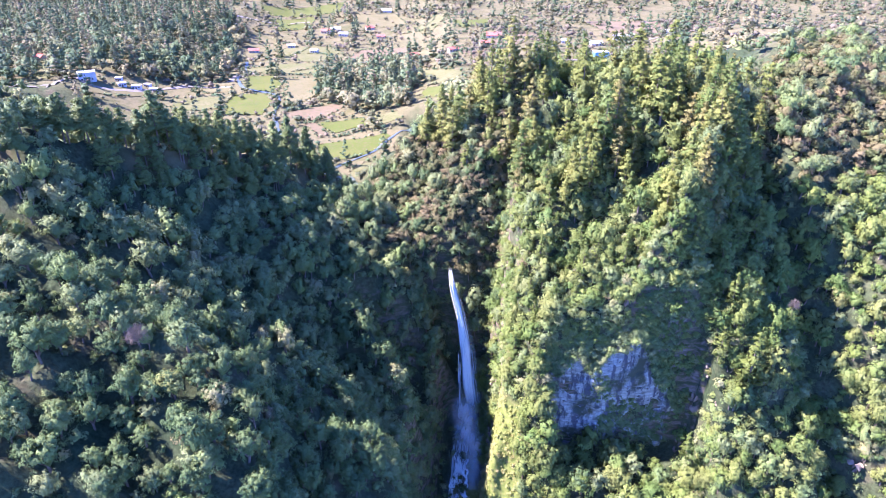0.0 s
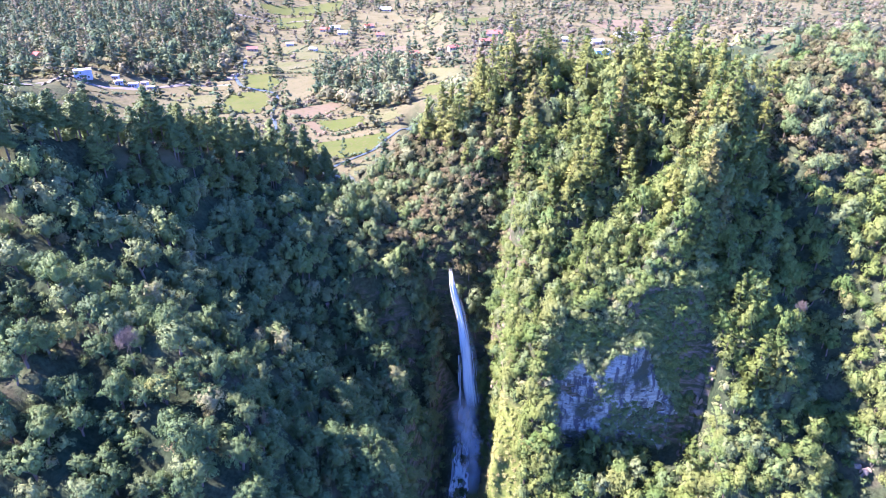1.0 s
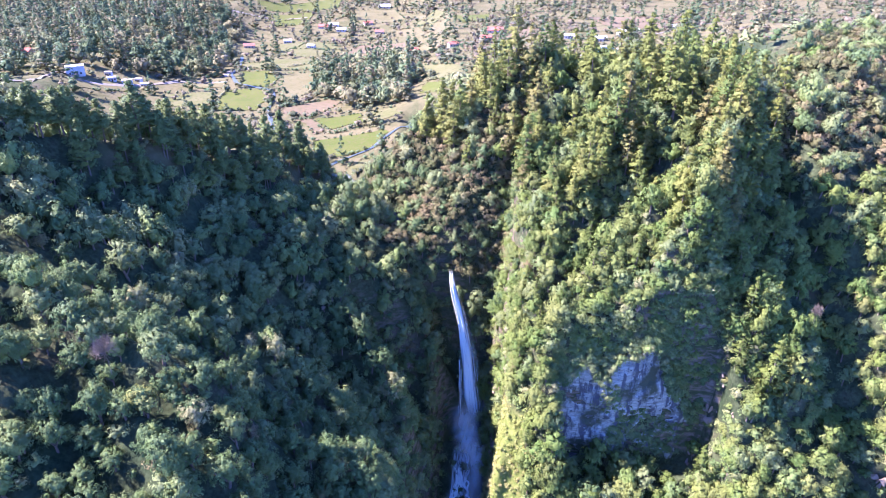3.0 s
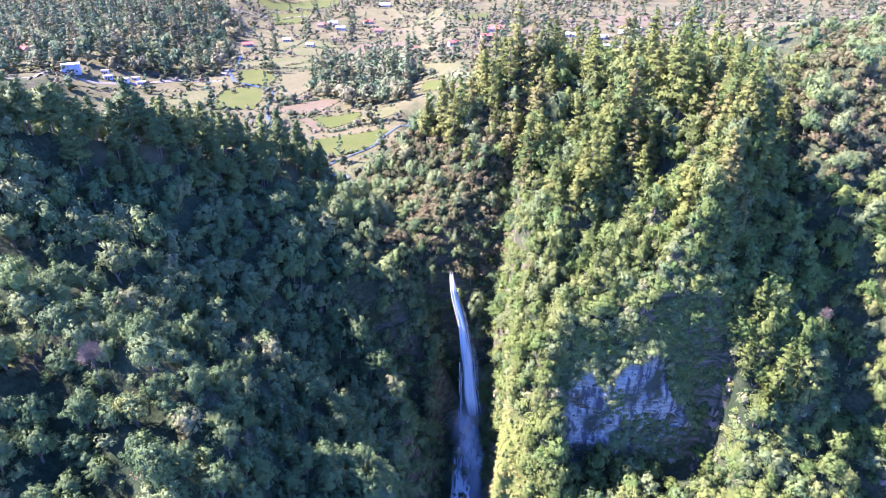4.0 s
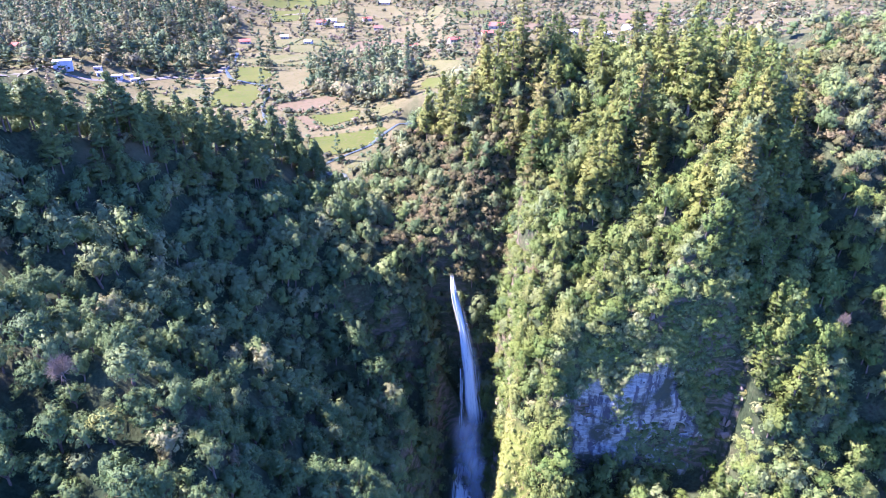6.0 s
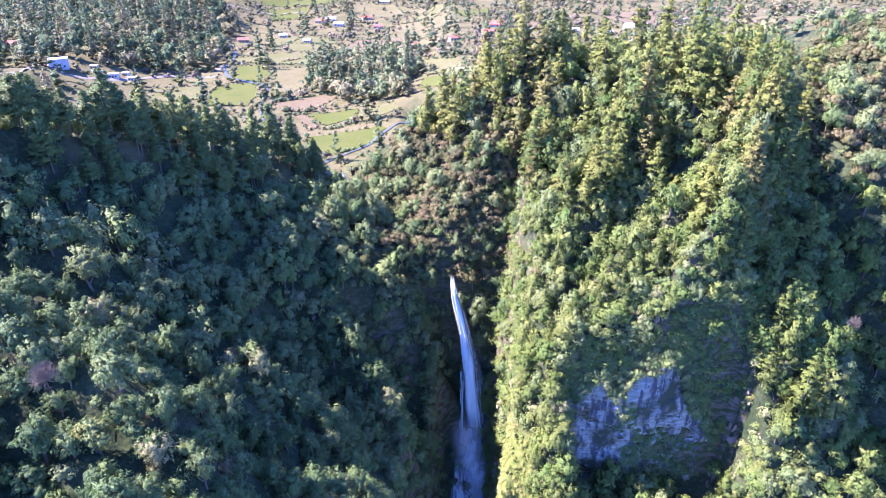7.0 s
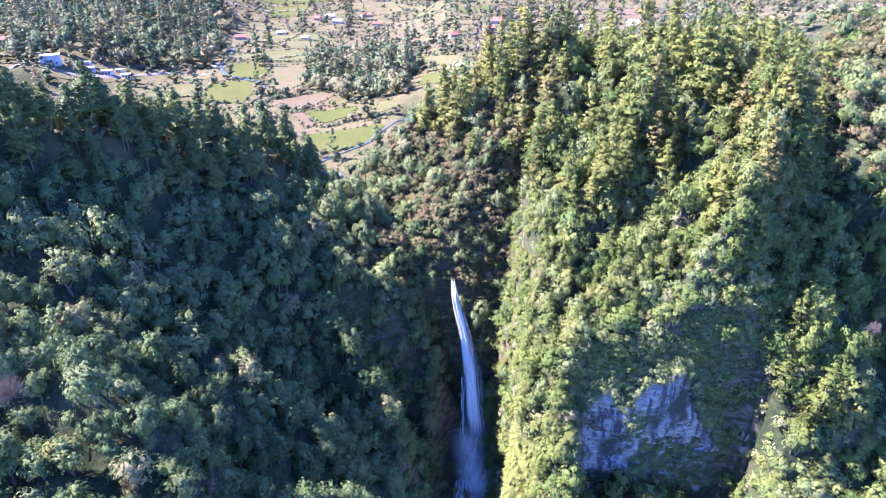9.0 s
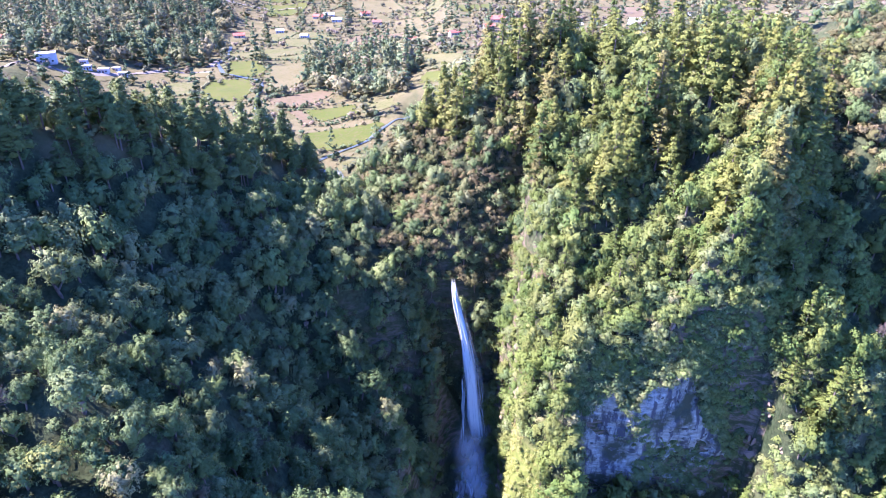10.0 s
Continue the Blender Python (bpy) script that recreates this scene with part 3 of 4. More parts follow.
OUTCROPS = [(26, 240, 143, 6, 9), (30, 233, 139, 5, 8), (28, 228, 128, 6, 9), (32, 218, 124, 5, 6), (23, 226, 114, 5, 8), (31, 246, 160, 5, 9), (33, 222, 132, 5, 6), (81, 222, 150, 5, 6), (107, 212, 146, 5, 9), (110, 211, 138, 5, 9), (76, 217, 158, 4, 8),
            (104, 221, 184, 4, 3), (120, 240, 205, 4, 6), (117, 206, 132, 5, 8), (115, 200, 118, 5, 8), (118, 193, 106, 4, 7), (112, 210, 140, 4, 7), (122, 184, 96, 4, 6), (176, 192, 97, 6, 6), (179, 209, 116, 4, 5), (-48, 231, 162, 3, 4), (-14, 252, 117, 5, 3)]

# each outcrop is seated in the slope
OUTCROPS = [(x, y, float(np.clip(z, on_ground(np.array(x), np.array(y)) - 0.5 * tall, on_ground(np.array(x), np.array(y)) + 0.5)), size, tall) for x, y, z, size, tall in OUTCROPS]


# low growth that fills the steep ground between the trees, thicker on the sheer walls
def wall_growth(x0, x1, y0, y1, cell, each, seed):
    r = np.random.RandomState(seed)
    x, y = np.meshgrid(np.arange(x0, x1, cell), np.arange(y0, y1, cell))
    x, y = x.ravel(), y.ravel()
    slope = np.hypot(on_ground(x + 0.6, y) - on_ground(x - 0.6, y), on_ground(x, y + 0.6) - on_ground(x, y - 0.6)) / 1.2
    n = np.floor(cell * cell * np.clip(np.sqrt(1 + slope ** 2), 1, 14) / each * (slope > 0.75) + r.uniform(size=len(x))).astype(int)
    x, y = np.repeat(x, n) + r.uniform(-0.5, 0.5, n.sum()) * cell, np.repeat(y, n) + r.uniform(-0.5, 0.5, n.sum()) * cell
    return x, y, on_ground(x, y)


sx, sy, sz = (np.concatenate(c) for c in zip(wall_growth(-135, 14, 176, 300, 1.8, 34, 41), wall_growth(14, 130, 172, 300, 1.5, 22, 47), wall_growth(92, 134, 184, 234, 0.9, 11, 50), wall_growth(3, 33, 176, 228, 0.9, 6, 55), wall_growth(130, 215, 175, 320, 2.0, 30, 48), wall_growth(-125, -20, 92, 176, 2.0, 34, 49)))
sk = inside(sx, sy, VIEWED) & (open_land(sx, sy) < 0.3) & (np.hypot(sx - 9, sy - 258) > 8)
sk &= ~((sx > 38) & (sx < 106) & (sy > 206) & (sy < 219) & (sz < face_top(sx))) & (sz > 20)
bushes = kinds(lambda r: only(crown_round(r, 7, 12, 0.15)), 8)


def bush_rows(mask, seed):
    r = np.random.RandomState(seed)
    w = r.uniform(1.1, 2.9, mask.sum()) * np.where(grassy[mask], 0.5, 1.0)
    return rows_of(sx[mask], sy[mask], sz[mask], w, w * r.uniform(0.8, 1.2, mask.sum()), seed, 0.7)


# the sheer ground over the rock face
over_x = np.repeat(np.arange(38, 112, 0.4), 7)
over_z = face_top(over_x) + rng.uniform(0, 1, len(over_x)) ** 1.2 * 52
reach = np.arange(208, 224, 0.4)
over_y = np.array([np.interp(b, np.maximum.accumulate(on_ground(np.full(len(reach), a), reach)), reach) for a, b in zip(over_x, over_z)])
over = on_ground(over_x, over_y) > over_z - 2
sx, sy, sz, sk = np.r_[sx, over_x], np.r_[sy, over_y], np.r_[sz, np.minimum(over_z, on_ground(over_x, over_y))], np.r_[sk, over]
for ox_, oy_, oz_, ow_, oh_ in OUTCROPS:
    sk &= (np.hypot(sx - ox_, sy - oy_) > 0.75 * ow_) | (np.abs(sz - oz_) > 0.6 * oh_)
sk &= ~((sx > 98) & (sx < 113) & (sy > 204) & (sy < 217) & (sz < 150) & (np.sin(sx * 1.3) + np.sin(sz / 3.1) > -0.2))
grassy = sk & (sx > 0) & (sx < 33) & (sy < 226) & (sz < 118)
shady = (sx < 20) | (rng.uniform(size=len(sx)) < 0.5)
fine_bushes = kinds(lambda r: only(crown_round(r, 12, 20, 0.085)), 6)
near_growth = sk & (sy < 176) & (sx < -10)
woods("near_bushes", fine_bushes, bush_rows(near_growth, 40), [OAK], "dark green bushes between the trees of the near slope", "bushes")
woods("gorge_bushes", bushes, bush_rows(sk & shady & ~grassy & ~near_growth, 42), [OAK], "dark green bushes and creepers clothing the gorge walls", "bushes")
woods("spur_bushes", bushes, bush_rows(sk & ~shady & ~grassy, 43), [SUNNY], "yellow-green bushes clothing the rocky spur", "bushes")
woods("grass_tussocks", bushes, bush_rows(grassy, 44), [GRASSY], "bright yellow-green grass tufts on the foot of the spur", "grass")


# brushwood between the trees beside the lip of the fall
kx, ky, kz, _ = scatter(-55, 45, 282, 352, 3.2, 61, 2)
brush = inside(kx, ky, VIEWED) & (open_land(kx, ky) < 0.4) & ~((ky > 325) & (kx < -25 + 0.15 * (ky - 345)))
kw = np.random.RandomState(62).uniform(1.5, 3.4, brush.sum())
woods("knoll_brushwood", bushes, rows_of(kx[brush], ky[brush], kz[brush], kw, kw, 63, 0.8), [DRY], "grey-brown brushwood beside the lip of the fall", "brushwood")
hx_, hy_, hz_, _ = scatter(110, 262, 280, 450, 4.4, 64, 2)
brush = inside(hx_, hy_, VIEWED) & (open_land(hx_, hy_) < 0.4) & (hz_ > 196)
kw = np.random.RandomState(65).uniform(1.8, 4.2, brush.sum())
woods("plateau_brushwood", bushes, rows_of(hx_[brush], hy_[brush], hz_[brush], kw, kw, 66, 0.35 * kw), [DRY], "olive-brown brushwood covering the plateau", "brushwood")


# ---- the rock face ----
def rock_material():
    m, n, l, b = material("cliff_rock", 0.9, 0.25)
    big = noise_tex(n, l, 0.09, 5, 0.6)
    bands = noise_tex(n, l, 0.5, 6, 0.7, stretch=(0.35, 0.35, 2.2))
    runs = noise_tex(n, l, 0.5, 4, 0.6, stretch=(0.8, 0.8, 0.14))
    fine = noise_tex(n, l, 2.4, 6, 0.75)
    a = ramp(n, [(0.3, (0.145, 0.130, 0.100)), (0.5, (0.305, 0.300, 0.250)), (0.7, (0.435, 0.430, 0.365))])
    l.new(bands.outputs[0], a.inputs[0])
    k = ramp(n, [(0.47, (0, 0, 0)), (0.58, (1, 1, 1))])
    l.new(runs.outputs[0], k.inputs[0])
    c = mixed(n, l, k.outputs[0], a.outputs[0], (0.088, 0.085, 0.088))
    k2 = ramp(n, [(0.50, (0, 0, 0)), (0.62, (1, 1, 1))])
    l.new(big.outputs[0], k2.inputs[0])
    c = mixed(n, l, k2.outputs[0], c, (0.06, 0.065, 0.035))
    l.new(c, b.inputs["Base Color"])
    relief(n, l, b, fine.outputs[0], 0.7, 0.5)
    return m


ROCK = rock_material()


def face_y(x, z):
    """How deep the rock face stands: columns, ledges and broken blocks, hollow at the foot."""
    r = np.random.RandomState(5)
    table = r.uniform(-1, 1, (64, 64))
    y = 212.5 + 1.0 * np.sin(x / 6.5 + 0.4) + 0.6 * np.sin(x / 2.9 + z / 17) + 0.7 * np.sin(z / 4.3 + x / 11)
    for bw, bh, a in ((11.0, 7.0, 1.0), (4.3, 2.6, 0.55)):
        j = np.floor(z / bh + 0.45 * np.sin(x / 8) + 0.2 * np.sin(x / 2.7)).astype(int)
        i = np.floor(x / bw + table[j % 64, 7] * 3 + 0.3 * np.sin(z / 3.7)).astype(int)
        y = y + a * table[i % 64, j % 64]
    y = y + 0.8 * smooth(4, -10, z - face_foot(x))
    y = y + 5.0 * np.maximum(z - face_top(x), 0) + 3.0 * np.maximum(44 + 3 * np.sin(z / 6) + 1.5 * np.sin(z / 2.3) - x, 0) + 0.8 * np.maximum(x - 98, 0)
    return y


fx, fz = np.arange(35, 110, 0.6), np.arange(80, 158, 0.55)
FX, FZ = np.meshgrid(fx, fz, indexing="ij")
cliff = mesh_object("cliff_face", np.stack([FX, face_y(FX, FZ), FZ], -1).reshape(-1, 3), grid_quads(len(fx), len(fz)), None, [ROCK])
tagged(cliff, "bare grey-violet rock face with ledges and a hollow foot", "cliff", kind="structure")


def boulder(seed, rough=0.28):
    """A broken block of rock, about 1 across."""
    bm = bmesh.new()
    bmesh.ops.create_icosphere(bm, subdivisions=2, radius=0.5)
    r = random.Random(seed)
    cuts = [(Vector((r.uniform(-1, 1), r.uniform(-1, 1), r.uniform(-1, 1))).normalized(), r.uniform(0.16, 0.32)) for _ in range(12)]
    for v in bm.verts:
        for d, q in cuts:
            over = v.co.dot(d) - q
            if over > 0:
                v.co -= d * over
        v.co += v.co.normalized() * rough * 0.2 * noise.noise(v.co * 3 + Vector((seed, 0, 0)))
    me = bpy.data.meshes.new("block")
    bm.to_mesh(me)
    bm.free()
    me.materials.append(ROCK)
    return me


TANROCK = two_tone("tan_rock", (0.20, 0.15, 0.11), (0.30, 0.24, 0.185), 0.25, c=(0.08, 0.08, 0.04), fine=1.2, bump=0.6)
blocks = [boulder(k) for k in range(6)]
tan_blocks = [boulder(k + 20) for k in range(6)]
for me in tan_blocks:
    me.materials[0] = TANROCK
rb = random.Random(3)
for k in range(90):
    x, z = rb.uniform(42, 102), rb.uniform(104, 138)
    s = rb.uniform(1.2, 3.4)
    ob = new("rock_slab", blocks[k % 6])
    ob.parent = cliff
    ob.matrix_basis = Matrix.LocRotScale((x, float(face_y(np.array(x), np.array(z))) + 0.2 * s, z), Euler((rb.uniform(-0.2, 0.2), rb.uniform(-0.2, 0.2), rb.uniform(-0.4, 0.4))), (s * rb.uniform(0.8, 1.8), s, s * rb.uniform(0.6, 1.3)))


ledge_x, ledge_z = rng.uniform(38, 107, 3000), rng.uniform(80, 150, 3000)
grown = 0.55 * np.sin(ledge_x / 5.1 + 1) + 0.55 * np.sin(ledge_z / 6.3 + ledge_x / 9) + 2.4 * smooth(2, -4, ledge_z - face_foot(ledge_x)) + 1.6 * smooth(-5, 0, ledge_z - face_top(ledge_x))
ok = (grown + rng.normal(size=3000) * 0.3 > 0.95) & (ledge_z < face_top(ledge_x) + 1)
lw = rng.uniform(0.8, 2.3, ok.sum())
brow_x = rng.uniform(38, 105, 260)
brow_z = face_top(brow_x) + rng.uniform(-3, 4, 260)
brow_w = rng.uniform(1.2, 3.0, 260)
woods("cliff_brow_bushes", bushes, rows_of(brow_x, 212.8 + 0.5 * np.maximum(brow_z - face_top(brow_x), 0) + rng.uniform(-0.8, 1.5, 260), brow_z, brow_w, brow_w, 46, 1.4), [OAK], "bushes hanging over the brow of the rock face", "bushes")
woods("cliff_bushes", bushes, rows_of(ledge_x[ok], face_y(ledge_x[ok], ledge_z[ok]) + 0.3, ledge_z[ok], lw, lw, 45, 0.8), [OAK], "dark bushes rooted on the ledges of the rock face", "bushes")


def outcrop(x, y, z, size, tall, seed):
    r = random.Random(seed)
    ob = tagged(new("rock_outcrop"), "weathered pale rock outcrop breaking out of the slope", "rock", "outcrops on the slopes")
    ob.location = (x, y, z)
    for k in range(10):
        part = new("rock_block", tan_blocks[r.randrange(6)])
        part.parent = ob
        s = size * r.uniform(0.4, 0.85)
        part.matrix_basis = Matrix.LocRotScale((r.uniform(-0.5, 0.5) * size, r.uniform(-0.2, 0.4) * size, r.uniform(-0.5, 0.5) * tall), Euler((r.uniform(-0.3, 0.3), r.uniform(-0.3, 0.3), r.uniform(0, 6))), (s * r.uniform(0.8, 1.4), s * 0.6, s * r.uniform(0.7, 1.7)))


for k, (x, y, z, size, tall) in enumerate(OUTCROPS):
    outcrop(x, y, z, size, tall, k)


# ---- the waterfall ----
def water_material(name, cover, colour=(0.92, 0.95, 0.80, 1)):
    """Falling water: white strands with gaps between them, drawn out along the fall."""
    m, n, l, b = material(name, 0.45, 0.5)
    b.inputs["Base Color"].default_value = colour
    uv = n.new("ShaderNodeAttribute")
    uv.attribute_name = "across"
    al = n.new("ShaderNodeAttribute")
    al.attribute_name = "along"
    comb = n.new("ShaderNodeCombineXYZ")
    l.new(uv.outputs["Fac"], comb.inputs[0])
    l.new(al.outputs["Fac"], comb.inputs[1])
    t = n.new("ShaderNodeTexNoise")
    t.inputs["Scale"].default_value, t.inputs["Detail"].default_value, t.inputs["Roughness"].default_value = 1.0, 6, 0.65
    l.new(comb.outputs[0], t.inputs["Vector"])
    k = ramp(n, [(cover - 0.12, (0, 0, 0)), (cover + 0.14, (1, 1, 1))])
    l.new(t.outputs[0], k.inputs[0])
    ed = n.new("ShaderNodeAttribute")
    ed.attribute_name = "solid"
    mu = n.new("ShaderNodeMath")
    mu.operation = "MULTIPLY"
    l.new(k.outputs[0], mu.inputs[0])
    l.new(ed.outputs["Fac"], mu.inputs[1])
    l.new(mu.outputs[0], b.inputs["Alpha"])
    # drops scatter light from all sides: they shade as if they faced the open sky
    up = n.new("ShaderNodeCombineXYZ")
    up.inputs[1].default_value, up.inputs[2].default_value = -0.45, 0.9
    l.new(up.outputs[0], b.inputs["Normal"])
    return m


VEIL = water_material("falling_water", 0.32)
THIN = water_material("thin_water", 0.50)
SPRAY = water_material("spray", 0.34, (0.95, 0.95, 0.82, 1))
FOAM = water_material("white_water", 0.30, (0.95, 0.97, 0.84, 1))
fall = tagged(new("waterfall"), "tall white waterfall dropping from the notch into spray", "waterfall")
fall.location = (3.6, 268, 148)


def sheet(name, mat, middle, width, z0, z1, bulge, fine, solid, nu=28, nv=110, label="", laid=0.0):
    """A curtain of water from z0 down to z1. middle, width: functions of the share of the drop."""
    u, v = np.meshgrid(np.linspace(-1, 1, nu), np.linspace(0, 1, nv), indexing="ij")
    mx, my = middle(v)
    w = width(v) / 2
    x = mx + u * w + 0.25 * np.sin(v * 19 + u * 5)
    y = my - bulge * (1 - u ** 2) * (0.3 + v) + 0.3 * np.sin(u * 13 + v * 7)
    z = on_ground(x, y) + laid * (1 - 0.5 * u ** 2) if laid else z0 + (z1 - z0) * v
    off = np.array(fall.location)
    ob = mesh_object(name, np.stack([x, y, z], -1).reshape(-1, 3) - off, grid_quads(nu, nv), None, [mat], fall, flat=False,
                     tint={"across": ((x - mx) * fine).ravel(), "along": (v * abs(z1 - z0) * 0.05).ravel(), "solid": solid(u, v).ravel()})
    if label:
        tagged(ob, label)


def main_middle(v):
    return 3.4 + 3.0 * smooth(0, 0.5, v) + 8.8 * v, 267.0 - 3.0 * smooth(0, 0.1, v) - 9.5 * v


def fade(u, v, sharp=0.3, top=0.04, foot=0.85):
    return smooth(1, sharp, np.abs(u)) * smooth(0, top, v) * smooth(1.0, foot, v)


sheet("main_veil", VEIL, main_middle, lambda v: 2.4 + 5.6 * v ** 0.9, 150.5, 70, 1.2, 1.2, lambda u, v: fade(u, v, 0.45, 0.06, 0.8))
sheet("side_veil", THIN, lambda v: (main_middle(v)[0] + 0.8 + 1.2 * v, main_middle(v)[1] + 0.8), lambda v: 3.0 + 11.5 * v, 148.5, 68, 0.8, 1.6, lambda u, v: 0.8 * fade(u, v, 0.1, 0.3, 0.85))
sheet("thin_strand", THIN, lambda v: (8.2 + 0.8 * v, 259.5 - 4 * v), lambda v: 1.6 + 1.4 * v, 106, 66, 0.2, 2.0, lambda u, v: fade(u, v, 0.2, 0.1, 0.9), 10, 60)
rs = np.random.RandomState(81)
for k in range(9):
    # drifting spray over the basin, thickest at the foot of the fall
    cx_, top_, wide_ = 13.5 + 0.5 * k + rs.normal() * 1.2, 94 - 4.6 * k + rs.normal() * 2, rs.uniform(14, 20)
    deep_, high_ = 250 - 2.6 * k, rs.uniform(22, 30)
    sheet("spray_veil", SPRAY, lambda v: (cx_ - 2.5 * v, deep_ - 4 * v), lambda v: wide_ + 0 * v, top_, top_ - high_, 2.0, 0.22, lambda u, v: (0.42 if k < 5 else 0.24) * smooth(1, 0.0, np.hypot(u, 2 * v - 1)) ** 1.5, 26, 30, "pale drifting spray" if k == 0 else "")
for k in range(15):
    # white strands running down the rocks under the basin
    a, q, h = rng.uniform(0, 6.28), rng.uniform(-7, 6), rng.uniform(0, 10)
    w0 = rng.uniform(0.5, 2.0)
    sheet("cascade_strand", FOAM, lambda v: (10.0 + q * (0.35 + 0.65 * v) - 4.5 * v + (0.8 + 0.5 * v) * np.sin(v * 22 + a) + 0.4 * np.sin(v * 61 + 2 * a), 249.0 - h - (38 - h) * v), lambda v: 0.4 + 0.6 * w0 * (0.4 + v), 1, 0, 0.2, 1.6, lambda u, v: fade(u, v, 0.3, 0.1, 0.9), 8, 70, laid=0.8)
sheet("lower_cascade", THIN, lambda v: (9.5 - 6 * v, 248 - 40 * v), lambda v: 10 + 4 * v, 1, 0, 0.8, 0.7, lambda u, v: fade(u, v, 0.3, 0.1, 0.95), laid=0.4)


# ---- the valley: river, fields, tracks ----
def strip(name, line, width, mat, label, category, lift=0.25):
    """A band laid over the land along a bent line."""
    p = np.array(line, float)
    d = np.r_[0, np.cumsum(np.hypot(*np.diff(p, axis=0).T))]
    s = np.linspace(0, d[-1], int(d[-1] / 2.5) + 2)
    x, y = np.interp(s, d, p[:, 0]), np.interp(s, d, p[:, 1])
    for _ in range(6):
        x[1:-1], y[1:-1] = (x[:-2] + 2 * x[1:-1] + x[2:]) / 4, (y[:-2] + 2 * y[1:-1] + y[2:]) / 4
    tx_, ty_ = np.gradient(x), np.gradient(y)
    q = np.hypot(tx_, ty_)
    w = width / 2 * (1 + 0.25 * np.sin(s / 7) + 0.15 * np.sin(s / 2.7))
    u = np.linspace(-1, 1, 5)[:, None]
    X, Y = x + u * w * -ty_ / q, y + u * w * tx_ / q
    Z = height(X, Y) + lift * (1 - 0.3 * u ** 2)
    ob = mesh_object(name, np.stack([X, Y, Z], -1).reshape(-1, 3), grid_quads(5, len(s))[:, ::-1], None, [mat], flat=False)
    return tagged(ob, label, category, kind="structure")


def field(poly, mat, label, lift=0.3):
    bm = bmesh.new()
    bm.faces.new([bm.verts.new((x, y, 0)) for x, y in poly])
    bmesh.ops.triangulate(bm, faces=bm.faces[:])
    for _ in range(3):
        bmesh.ops.subdivide_edges(bm, edges=bm.edges[:], cuts=1, use_grid_fill=True)
    co = np.array([v.co[:2] for v in bm.verts])
    wob = np.stack([np.sin(co[:, 1] / 6) + np.sin(co[:, 1] / 2.3), np.cos(co[:, 0] / 5) + np.sin(co[:, 0] / 2.1)], 1) * 0.9
    co = co + wob
    for v, (x, y), z in zip(bm.verts, co, height(co[:, 0], co[:, 1])):
        v.co = (x, y, z + lift)
    bmesh.ops.recalc_face_normals(bm, faces=bm.faces[:])
    me = bpy.data.meshes.new("field")
    bm.to_mesh(me)
    bm.free()
    me.materials.append(mat)
    for p in me.polygons:
        p.use_smooth = True
    ob = new("field", me)
    return tagged(ob, label, "field", kind="structure")


GREEN = two_tone("pasture_grass", (0.060, 0.078, 0.012), (0.082, 0.090, 0.018), 0.05, c=(0.089, 0.079, 0.035), fine=0.5)
TAN = two_tone("dry_grass", (0.100, 0.090, 0.038), (0.124, 0.110, 0.054), 0.05, c=(0.076, 0.078, 0.025), fine=0.4)
PALE = two_tone("pale_grass", (0.088, 0.092, 0.030), (0.116, 0.106, 0.050), 0.06, c=(0.060, 0.072, 0.018), fine=0.4)
EARTH = two_tone("red_earth", (0.104, 0.080, 0.044), (0.128, 0.100, 0.060), 0.04, c=(0.082, 0.076, 0.034), fine=0.3)
GRAVEL = two_tone("pale_gravel", (0.140, 0.125, 0.108), (0.200, 0.182, 0.160), 0.3, fine=2)
WATER, wn_, wl_, wb_ = material("river_water", 0.5, 0.3)
wb_.inputs["Base Color"].default_value = (0.062, 0.080, 0.084, 1)
relief(wn_, wl_, wb_, noise_tex(wn_, wl_, 0.8, 4).outputs[0], 0.25, 0.3)

